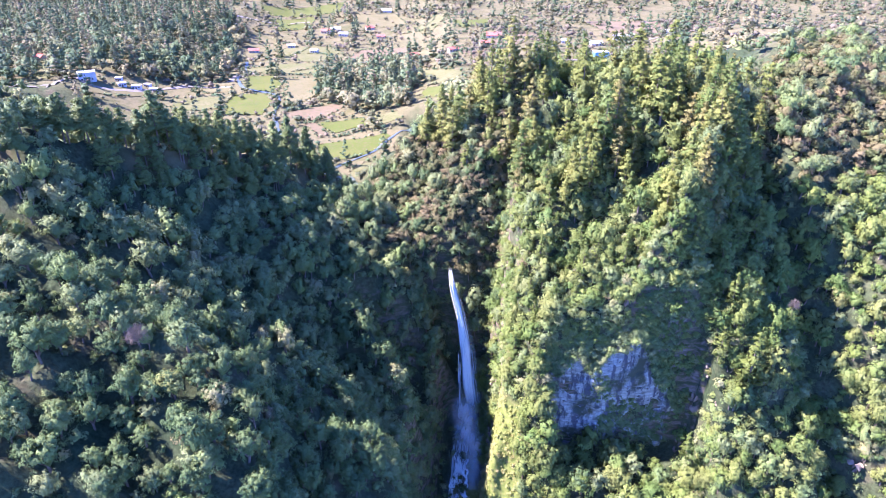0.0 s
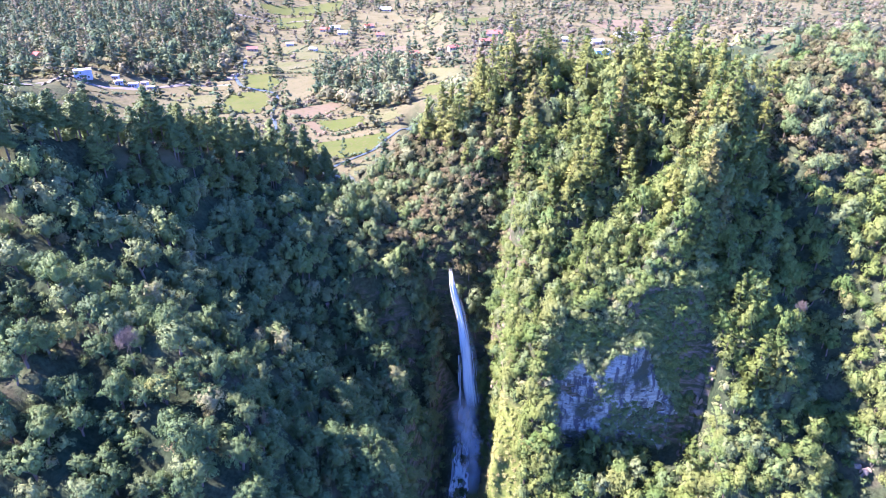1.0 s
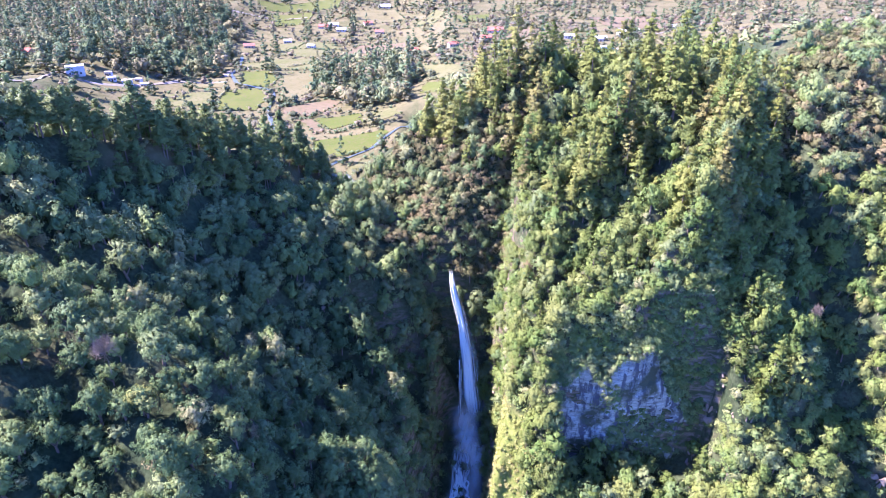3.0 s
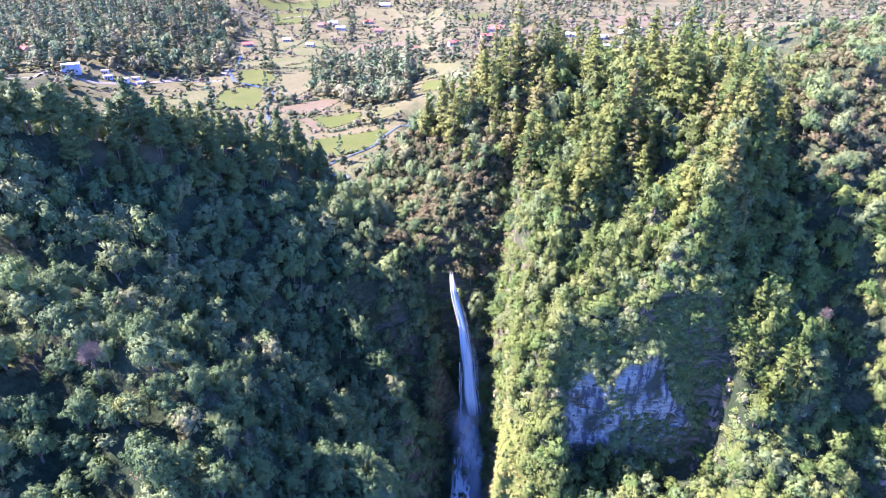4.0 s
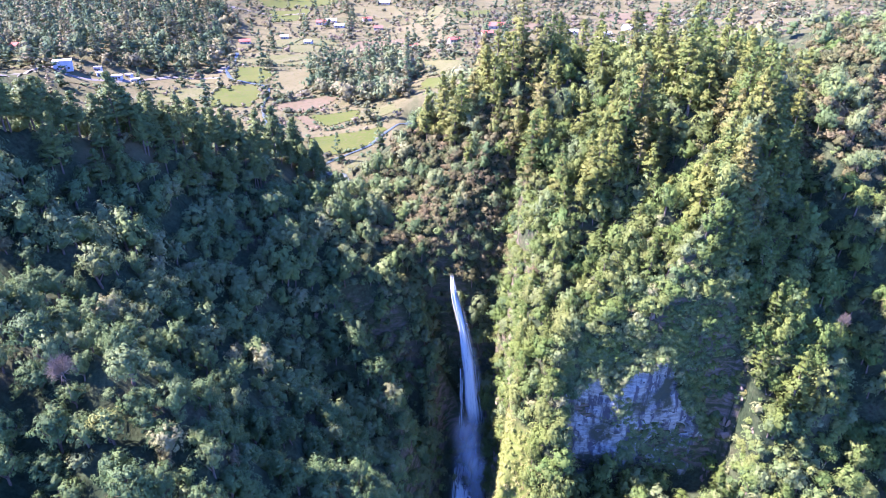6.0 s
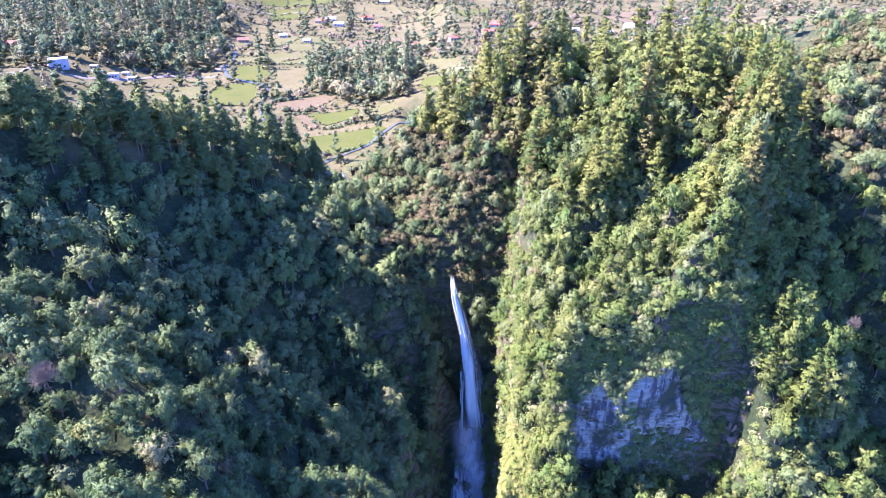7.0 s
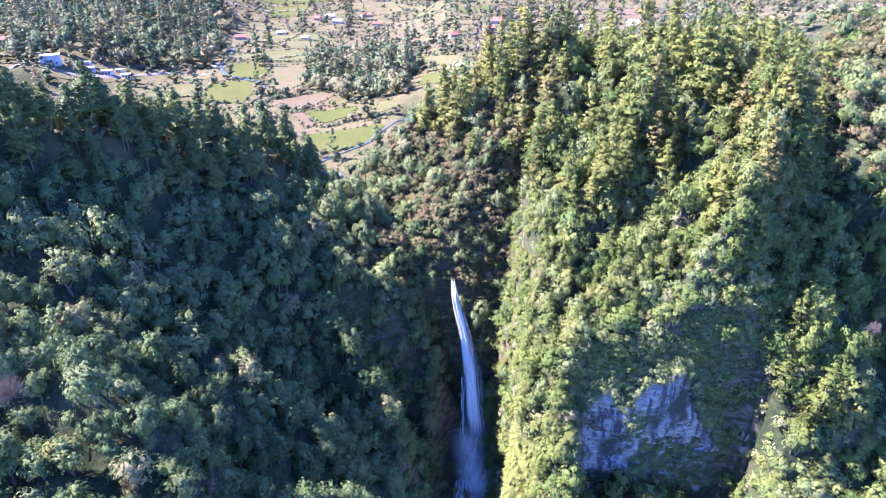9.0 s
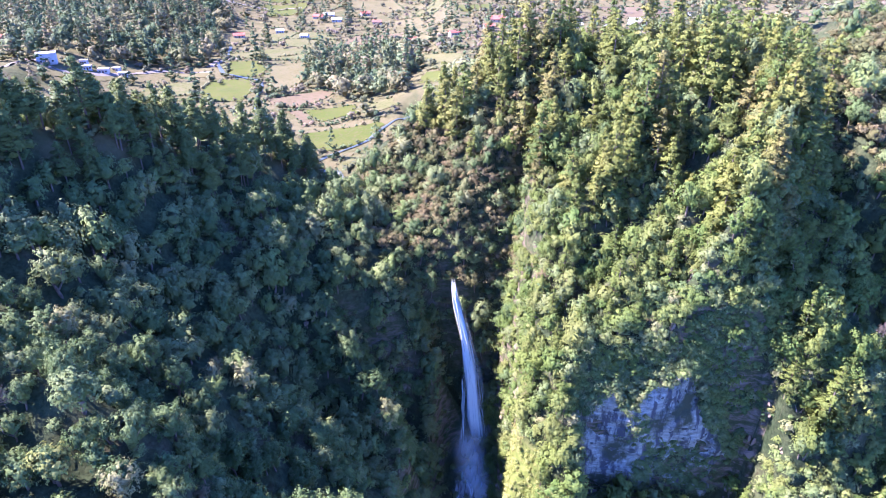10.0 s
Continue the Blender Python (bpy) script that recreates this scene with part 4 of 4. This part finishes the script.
FIELDS = [
    (GREEN, "bright green pasture beside the river", [(-174, 503), (-176, 532), (-148, 530), (-138, 507), (-136, 471), (-163, 468)]),
    (GREEN, "green meadow in the river bend", [(-181, 596), (-159, 599), (-143, 566), (-140, 543), (-154, 539), (-171, 549)]),
    (TAN, "dry tan pasture", [(-146, 587), (-116, 592), (-104, 530), (-123, 487), (-134, 530)]),
    (EARTH, "dry pinkish pasture", [(-121, 476), (-86, 500), (-76, 493), (-91, 457), (-102, 456), (-116, 462)]),
    (GREEN, "green strip of pasture", [(-89, 450), (-59, 457), (-53, 436), (-77, 424)]),
    (PALE, "pale yellow strip of meadow", [(-52, 456), (-34, 454), (-28, 438), (-37, 433), (-49, 435)]),
    (EARTH, "small bare pinkish plot", [(-100, 449), (-92, 450), (-81, 425), (-84, 414)]),
    (GREEN, "bright green riverside field", [(-84, 400), (-39, 414), (-35, 407), (-44, 385), (-63, 368), (-77, 378)]),
    (PALE, "pale yellow field below the river", [(-56, 350), (-43, 373), (-36, 363), (-42, 334), (-51, 338)]),
    (PALE, "stubbly yellow field", [(-219, 510), (-187, 528), (-178, 507), (-176, 487), (-192, 480), (-210, 482)]),
    (TAN, "small pale plot beside the track", [(-215, 548), (-186, 556), (-180, 541), (-200, 534)]),
    (PALE, "pale green meadow with low walls", [(-196, 625), (-161, 651), (-119, 656), (-110, 630), (-120, 605), (-162, 612), (-188, 610)]),
    (PALE, "dry yellow-green meadow", [(-188, 725), (-144, 748), (-115, 725), (-105, 688), (-127, 660), (-165, 672)]),
    (GREEN, "far green pasture", [(-260, 949), (-154, 1063), (-150, 972), (-235, 918)]),
    (GREEN, "far green pasture", [(-233, 896), (-177, 942), (-172, 850), (-209, 839)]),
    (PALE, "small green-brown pasture", [(-19, 571), (16, 515), (19, 476), (-12, 502)]),
    (GREEN, "narrow yellow-green meadow", [(-14, 497), (12, 473), (-4, 456), (-16, 472)]),
    (PALE, "pale hillside meadow", [(-343, 525), (-355, 593), (-326, 576), (-299, 517), (-306, 488), (-326, 495)]),
    (TAN, "trodden pale yard beside the houses", [(-281, 481), (-267, 489), (-247, 530), (-232, 512), (-250, 482), (-271, 471)]),
    (EARTH, "dry reddish plot", [(-101, 668), (-90, 728), (-39, 714), (-30, 640), (-54, 672)]),
    (PALE, "far pale green meadow", [(-32, 814), (-9, 874), (4, 820), (-20, 743)]),
    (GREEN, "far strip of green meadow", [(11, 785), (56, 798), (64, 771), (21, 732)]),
    (TAN, "pale dry plot", [(-28, 660), (9, 637), (12, 610), (-23, 626)]),
    (EARTH, "bare pinkish hillside", [(9, 620), (41, 621), (73, 726), (102, 692), (60, 608), (31, 545)]),
    (TAN, "far dry plot among scrub", [(-131, 950), (-68, 960), (-47, 867), (-105, 857)]),
    (EARTH, "bare reddish hillside", [(160, 780), (345, 780), (285, 600), (215, 585), (179, 677)]),
    (PALE, "pale upland meadow", [(273, 575), (336, 590), (315, 550), (264, 541)]),
]
for mat, label, poly in FIELDS:
    field(poly, mat, label)
strip("river", [(-200, 660), (-188, 608), (-190, 589), (-181, 567), (-175, 553), (-165, 545), (-148, 534), (-136, 524), (-132, 503), (-128, 470), (-112, 420), (-92, 372), (-69, 346), (-58, 340), (-45, 326), (-28, 305), (-22, 298)], 2.6, WATER, "blue shallow river winding through the fields", "river", 0.55)
strip("brook", [(-69, 346), (-65, 357), (-61, 363), (-50, 376), (-43, 385), (-35, 405), (-26, 418), (-9, 430), (30, 442)], 2.0, WATER, "narrow blue stream beside the fields", "stream", 0.5)
strip("gravel_bank", [(-180, 612), (-187, 603), (-194, 588), (-190, 574)], 9, GRAVEL, "white gravel bank in the river bend", "gravel", 0.4)
strip("dirt_road", [(-340, 440), (-300, 454), (-288, 468), (-289, 496), (-280, 492), (-268, 487), (-256, 494), (-240, 514), (-220, 551), (-184, 556)], 4.5, GRAVEL, "pale dirt road", "road", 0.45)
strip("dirt_road", [(60, 560), (130, 558), (190, 600), (260, 590), (340, 610)], 5, GRAVEL, "pale dirt road through the hamlet", "road", 0.45)
strip("dirt_road", [(-325, 780), (-300, 815), (-260, 860), (-180, 900)], 5, GRAVEL, "pale dirt road", "road", 0.45)


# ---- far trees and scrub ----
far_round = kinds(lambda r: only(crown_round(r, 12, 9, 0.16)), 8)
low_round = kinds(lambda r: only(crown_round(r, 4, 4, 0.36)), 6)
far_pines = kinds(lambda r: only(crown_pine(r, 8, 4, 5, 0.045, 0.14, 0.20, 0.65, 0.6)), 8)
HILL = [(-330, 450), (-300, 500), (-225, 560), (-198, 575), (-205, 662), (-235, 790), (-330, 940), (-640, 940), (-520, 455)]
CLUMP = [(-104, 520), (-72, 478), (-26, 458), (-14, 500), (-30, 600), (-70, 640), (-118, 600)]
fxs, fys, fzs, _ = scatter(-640, 640, 330, 1080, 7.2, 31, 1.3)
fxs, fys = fxs + rng.normal(size=len(fxs)) * 3, fys + rng.normal(size=len(fxs)) * 3
fzs = height(fxs, fys)
in_view = (np.abs(fxs) < 60 + 0.74 * fys) & (open_land(fxs, fys) > 0.3)
in_field = np.zeros(len(fxs), bool)
for _, label, poly in FIELDS:
    in_field |= inside(fxs, fys, poly) & ("hillside" not in label)
fu = rng.uniform(size=len(fxs))
wooded = inside(fxs, fys, HILL) | inside(fxs, fys, CLUMP)
glade = np.sin(fxs / 31 + 2) * np.sin(fys / 43) + 0.4 * np.sin(fxs / 13 + fys / 17)
trees = in_view & ~in_field & wooded & (fu < np.where(inside(fxs, fys, CLUMP), 0.8, 0.58))
scrub = in_view & ~wooded & (fu < np.where(in_field, 0.02, 0.34 + 0.45 * glade))
lone = in_view & ~in_field & ~wooded & (fu > 0.958)


def far_rows(mask, lo, hi, tall, seed, sink=0.42):
    r = np.random.RandomState(seed)
    w = lo + (hi - lo) * r.beta(1.2, 2.2, mask.sum())
    return rows_of(fxs[mask], fys[mask], fzs[mask], w, w * tall, seed, sink * w * tall)


woods("hill_pines", far_pines, far_rows((trees & (fu < 0.34)) | lone, 15, 32, 1.0, 32, 0.05), [FARLEAF], "dark pines on the far hills", "pine forest")
woods("hill_forest", far_round, far_rows(trees & (fu >= 0.34), 4.5, 9.5, 1.15, 33), [FARLEAF], "dark green forest on the far hills", "forest")
woods("valley_scrub", low_round, far_rows(scrub, 0.9, 4.8, 0.9, 34), [SCRUB], "brown leafless scrub scattered over the valley", "scrub")
ox, oy, oz, _ = scatter(-360, 330, -60, 460, 20, 51, 2)
out = ~inside(ox, oy, VIEWED) & (open_land(ox, oy) < 0.5) & (np.hypot(ox - 5, oy - 200) > 40)
ow = rng.uniform(3.5, 7.0, out.sum())
woods("outer_forest", bushes, rows_of(ox[out], oy[out], oz[out], ow, ow, 52, 1.0), [OAK], "broadleaf forest on the hidden backs of the ridges", "forest")
bx, by, bz, _ = scatter(-330, -80, 200, 440, 7.0, 53, 2)
back = (crest(bx, by, [(a, b, 0) for a, b, _ in LEFT_RIDGE], (-1, 1e6, -1), (1, 1e6, 1)) > 26) & (open_land(bx, by) < 0.6)
bw = rng.uniform(2.6, 5.0, back.sum())
woods("back_forest", far_round, rows_of(bx[back], by[back], bz[back], bw, bw * 1.4, 54, 1.0), [OAK], "mixed forest on the valley side of the ridge", "forest")
hx, hy = [], []
for _, _, poly in FIELDS:
    for (ax, ay), (bx, by) in zip(poly, poly[1:] + poly[:1]):
        n = int(math.hypot(bx - ax, by - ay) / 2.4)
        s = rng.uniform(size=n)
        ok = np.sin(np.arange(n) * 0.35 + ax) > -0.55
        hx += list((ax + s * (bx - ax) + rng.normal(size=n) * 0.5)[ok])
        hy += list((ay + s * (by - ay) + rng.normal(size=n) * 0.5)[ok])
# hedges and old terrace walls between the fields
rt = np.random.RandomState(71)
LINES = [[(-123, 477), (-99, 495), (-83, 507)], [(-173, 482), (-175, 521), (-178, 543)], [(-79, 415), (-55, 421), (-33, 422)], [(-79, 417), (-55, 425), (-33, 428)], [(-19, 507), (3, 493), (22, 472)], [(-22, 583), (8, 555), (32, 522)], [(-190, 603), (-150, 605), (-115, 600)], [(-101, 633), (-84, 694)], [(-128, 470), (-132, 503), (-138, 522)]]
for k in range(46):
    x0, y0 = rt.uniform(-240, 170), rt.uniform(560, 900)
    a, long = rt.normal() * 0.35 + (1.2 if k % 4 == 0 else 0), rt.uniform(25, 80)
    LINES.append([(x0 + long * q * math.cos(a + 0.4 * q), y0 + long * q * math.sin(a + 0.4 * q)) for q in (0, 0.33, 0.66, 1)])
for line in LINES:
    for (ax, ay), (bx, by) in zip(line, line[1:]):
        n = int(math.hypot(bx - ax, by - ay) / 1.3)
        s = rt.uniform(size=n)
        hx += list(ax + s * (bx - ax) + rt.normal(size=n) * 0.5)
        hy += list(ay + s * (by - ay) + rt.normal(size=n) * 0.5)
hx, hy = np.array(hx), np.array(hy)
clear = ~inside(hx, hy, HILL)
hx, hy = hx[clear], hy[clear]
hw = 0.5 + 2.2 * rng.beta(1, 4, len(hx))
woods("hedges", low_round, rows_of(hx, hy, height(hx, hy), hw, hw * 0.9, 36, 0.4 * hw), [FARLEAF], "dark uneven hedges along the field edges", "hedge")


# ---- houses ----
def box_mesh(bm, x0, x1, y0, y1, z0, z1):
    v = [bm.verts.new((x, y, z)) for z in (z0, z1) for x, y in ((x0, y0), (x1, y0), (x1, y1), (x0, y1))]
    for f in ((3, 2, 1, 0), (4, 5, 6, 7), (0, 1, 5, 4), (1, 2, 6, 5), (2, 3, 7, 6), (3, 0, 4, 7)):
        bm.faces.new([v[i] for i in f])


def part(name, bm, mat, parent, label=""):
    me = bpy.data.meshes.new(name)
    bmesh.ops.recalc_face_normals(bm, faces=bm.faces[:])
    bm.to_mesh(me)
    bm.free()
    me.materials.append(mat)
    ob = new(name, me)
    ob.parent = parent
    if label:
        tagged(ob, label)
    return ob


def house(x, y, turn, long, deep, tall, wall, roof, label, flat=False):
    h = tagged(new("house"), label, "house", "houses in the valley")
    h.matrix_basis = pose(x, y, float(height(x, y)) - 0.2, 0, 0, turn)
    a, b = long / 2, deep / 2
    bm = bmesh.new()
    box_mesh(bm, -a, a, -b, b, -1.0, tall)
    part("wall", bm, wall, h)
    bm = bmesh.new()
    if flat:
        box_mesh(bm, -a - 0.3, a + 0.3, -b - 0.3, b + 0.3, tall, tall + 0.3)
    else:
        r = deep * 0.28
        for s in (1, -1):
            e = [bm.verts.new(p) for p in ((-a - 0.5, s * (b + 0.6), tall - 0.25), (a + 0.5, s * (b + 0.6), tall - 0.25), (a + 0.5, 0, tall + r), (-a - 0.5, 0, tall + r))]
            t = [bm.verts.new(p.co + Vector((0, 0, 0.18))) for p in e]
            bm.faces.new(e), bm.faces.new(t)
            for i in range(4):
                bm.faces.new((e[i], e[(i + 1) % 4], t[(i + 1) % 4], t[i]))
        g = tall + r
        for s in (-1, 1):
            gable = bmesh.new()
            gv = [gable.verts.new(p) for p in ((s * (a - 0.02), -b, tall - 0.01), (s * (a - 0.02), b, tall - 0.01), (s * (a - 0.02), 0, g - 0.05), (s * (a - 0.25), -b, tall - 0.01), (s * (a - 0.25), b, tall - 0.01), (s * (a - 0.25), 0, g - 0.05))]
            for f in ((0, 1, 2), (3, 5, 4), (0, 3, 4, 1), (1, 4, 5, 2), (2, 5, 3, 0)):
                gable.faces.new([gv[i] for i in f])
            part("gable", gable, wall, h)
    part("roof", bm, roof, h)
    bm = bmesh.new()
    box_mesh(bm, -0.55, 0.55, -b - 0.06, -b + 0.04, 0, 2.05)
    part("door", bm, DARKWOOD, h)
    for s in (-0.3, 0.3):
        bm = bmesh.new()
        box_mesh(bm, s * long - 0.6, s * long + 0.6, -b - 0.05, -b + 0.04, 1.0, 2.1)
        part("window", bm, GLASS, h)


WHITE = two_tone("whitewash", (0.46, 0.45, 0.43), (0.58, 0.57, 0.55), 0.3)
CREAM = two_tone("plaster", (0.42, 0.36, 0.30), (0.52, 0.46, 0.40), 0.3)
BLUE = two_tone("blue_paint", (0.10, 0.28, 0.50), (0.14, 0.34, 0.58), 0.4)
TILE = two_tone("red_tiles", (0.30, 0.085, 0.06), (0.40, 0.14, 0.10), 0.4)
SHEETING = two_tone("sheet_metal", (0.42, 0.43, 0.44), (0.55, 0.55, 0.55), 0.4, rough=0.5)
DARKWOOD = two_tone("dark_wood", (0.07, 0.045, 0.03), (0.10, 0.07, 0.05), 2)
GLASS, *_ = material("window_glass", 0.1, 0.6)
GLASS.node_tree.nodes["Principled BSDF"].inputs["Base Color"].default_value = (0.03, 0.035, 0.04, 1)

house(-276, 496, 25, 12, 8, 6.5, WHITE, WHITE, "white flat-roofed house beside the dirt road", True)
for x, y, t, w in ((-247, 512, 10, 7), (-256, 507, 35, 6), (-243, 523, -15, 5), (-236, 517, 20, 6), (-262, 516, 5, 5)):
    house(x, y, t, w, w * 0.7, 3.0, WHITE, CREAM, "small unfinished house with pale walls", True)
for x, y, t, w in ((-206, 710, 15, 11), (-146, 827, -10, 12), (-94, 851, 20, 11), (-75, 795, 5, 10), (-29, 643, 30, 9), (52, 672, -5, 15), (40, 631, 10, 10), (9, 600, 25, 9), (-352, 562, -10, 14), (-305, 825, 5, 16)):
    house(x, y, t, w, w * 0.6, 3.0, CREAM, TILE, "low house with a red tiled roof")
for x, y, t, w in ((-136, 840, 5, 12), (-122, 809, -5, 11), (-171, 737, 10, 8), (-140, 709, -15, 8), (-83, 975, 0, 16), (146, 625, 5, 11), (178, 647, 0, 20), (214, 632, 10, 9), (120, 640, -10, 9)):
    house(x, y, t, w, w * 0.6, 3.0, WHITE, SHEETING, "low white house with a pale metal roof")
house(137, 565, 5, 12, 8, 5.5, BLUE, WHITE, "pale blue two-storey building with a flat white roof", True)


# ---- single trees that stand out ----
def lone_tree(name, crown, trunk, leaf, bark, x, y, top, tall, wide, label, category):
    base = tagged(new(name), label, category)
    base.matrix_basis = Matrix.LocRotScale((x, y, top - tall), Euler((0, 0, x)), (wide, wide, tall))
    mesh_object("trunk", *trunk, [bark], base, flat=False)
    mesh_object("crown", *crown, [leaf], base)
    return base


def thinned(trunk):
    return trunk[0] * (0.14, 0.14, 1), trunk[1], trunk[2]


def twigs(r, count):
    """A leafless crown of radius 1 about the height 1.25: forking twigs."""
    parts = []
    for k in range(count):
        d = unit(r.normal(size=3))
        d[2] = abs(d[2]) * 0.9 + 0.15
        a = np.array((0, 0, 0.75)) + d * 0.15
        m_ = a + d * 0.4 + r.normal(size=3) * 0.05
        parts.append(tube([a, m_, m_ + unit(d + 0.5 * r.normal(size=3)) * 0.4], (0.013, 0.008, 0.003), 3))
        for _ in range(3):
            parts.append(tube([m_, m_ + unit(d + 0.8 * r.normal(size=3)) * 0.35], (0.007, 0.003), 3))
    return joined(parts)


TWIG = two_tone("grey_pink_twigs", (0.13, 0.106, 0.086), (0.19, 0.158, 0.130), 1.0)
for k, (x, y, top, tall) in enumerate(((122, 199, 160, 26), (71, 203, 101, 24), (103, 196, 112, 14), (44, 209, 118, 18), (116, 214, 178, 15))):
    r = np.random.RandomState(300 + k)
    lone_tree("pine_tree", crown_pine(r, 11, 7, 10, 0.02, 0.12, 0.17, 0.7, 0.6), trunk_pine(r), SUNPINE, BARK, x, y, top, tall, tall, "slender yellow-green conifer rising from the rocky foot", "pine tree")
for k, (x, y, wide) in enumerate(((-29, 218, 4.6), (-25, 215, 4.0), (-21, 213, 4.6), (-17, 212, 3.8), (-13, 210, 4.0), (-24, 219, 4.2), (-34, 222, 4.0), (-38, 228, 3.6), (-42, 232, 4.2), (-34, 184, 4.2), (-38, 186, 3.6), (-30, 182, 3.4), (-24, 154, 4.2), (-20, 157, 4.0), (-28, 150, 3.8), (-33, 146, 4.4), (-16, 159, 3.8), (-12, 161, 4.0), (-24, 158, 3.4), (-19, 153, 3.8), (-30, 148, 3.6), (112, 213, 5.6), (107, 212, 5.0), (124, 214, 5.2), (129, 211, 4.8), (119, 207, 4.6), (133, 208, 4.2), (122, 220, 4.8))):
    r = np.random.RandomState(320 + k)
    base = float(on_ground(np.array(x), np.array(y))) - 0.3 * wide
    lone_tree("broadleaf_tree", crown_round(r, 60, 10, 0.075), trunk_round(r, 4), OAK if x < 0 else SUNNY, BARK, x, y, base + 1.3 * wide, 1.3 * wide, wide, "pale green leafy tree standing out on the gorge wall", "tree")
r = np.random.RandomState(350)
lone_tree("broadleaf_tree", crown_round(r, 80, 8, 0.07), trunk_round(r, 4), GRASSY, BARK, -68, 124, float(on_ground(np.array(-68.0), np.array(124.0))) + 4.0, 5.2, 4.2, "bright yellow-green leafy tree among darker crowns", "tree")
for k, (x, y, top, w) in enumerate(((-72, 122, 214, 3.2), (138, 209, 166, 2.6))):
    r = np.random.RandomState(360 + k)
    lone_tree("bare_tree", twigs(r, 110), thinned(trunk_round(r, 4)), TWIG, TWIG, x, y, top, w * 1.6, w, "leafless grey-pink tree among green crowns", "bare tree")
for k, (x, y, wide) in enumerate(((-5, 272, 4.4), (-12, 268, 4.0), (13, 280, 4.4), (-18, 264, 3.6), (8, 277, 3.4))):
    r = np.random.RandomState(380 + k)
    base = float(on_ground(np.array(x), np.array(y))) - 0.3 * wide
    lone_tree("broadleaf_tree", crown_round(r, 60, 10, 0.075), trunk_round(r, 4), DRY, BARK, x, y, base + 1.2 * wide, 1.2 * wide, wide, "brownish half-bare tree beside the lip of the fall", "tree")


# broad conifers rising out of the thicket on the front of the spur
rc = np.random.RandomState(410)
cx, cy = rc.uniform(30, 132, 900), rc.uniform(204, 252, 900)
cz = on_ground(cx, cy)
spot = (cz > 128) & (cz < 206) & ~((cx > 40) & (cx < 104) & (cy < 219.5))
chosen = []
for k in np.flatnonzero(spot):
    if all(math.dist((cx[k], cy[k], cz[k]), (cx[j], cy[j], cz[j])) > 8.5 for j in chosen) and len(chosen) < 60:
        chosen.append(k)
tall = rc.uniform(11, 19, len(chosen))
single_trees("pine_tree", kinds(lambda r: crown_pine(r, 11, 7, 14, 0.022, 0.08, 0.25, 0.75, 0.3), 5), kinds(trunk_pine, 5), SUNPINE, rows_of(cx[chosen], cy[chosen], cz[chosen], tall, tall, 411, 0.8), "broad yellow-green conifer standing out of the thicket", "pine tree", "conifers on the front of the spur")
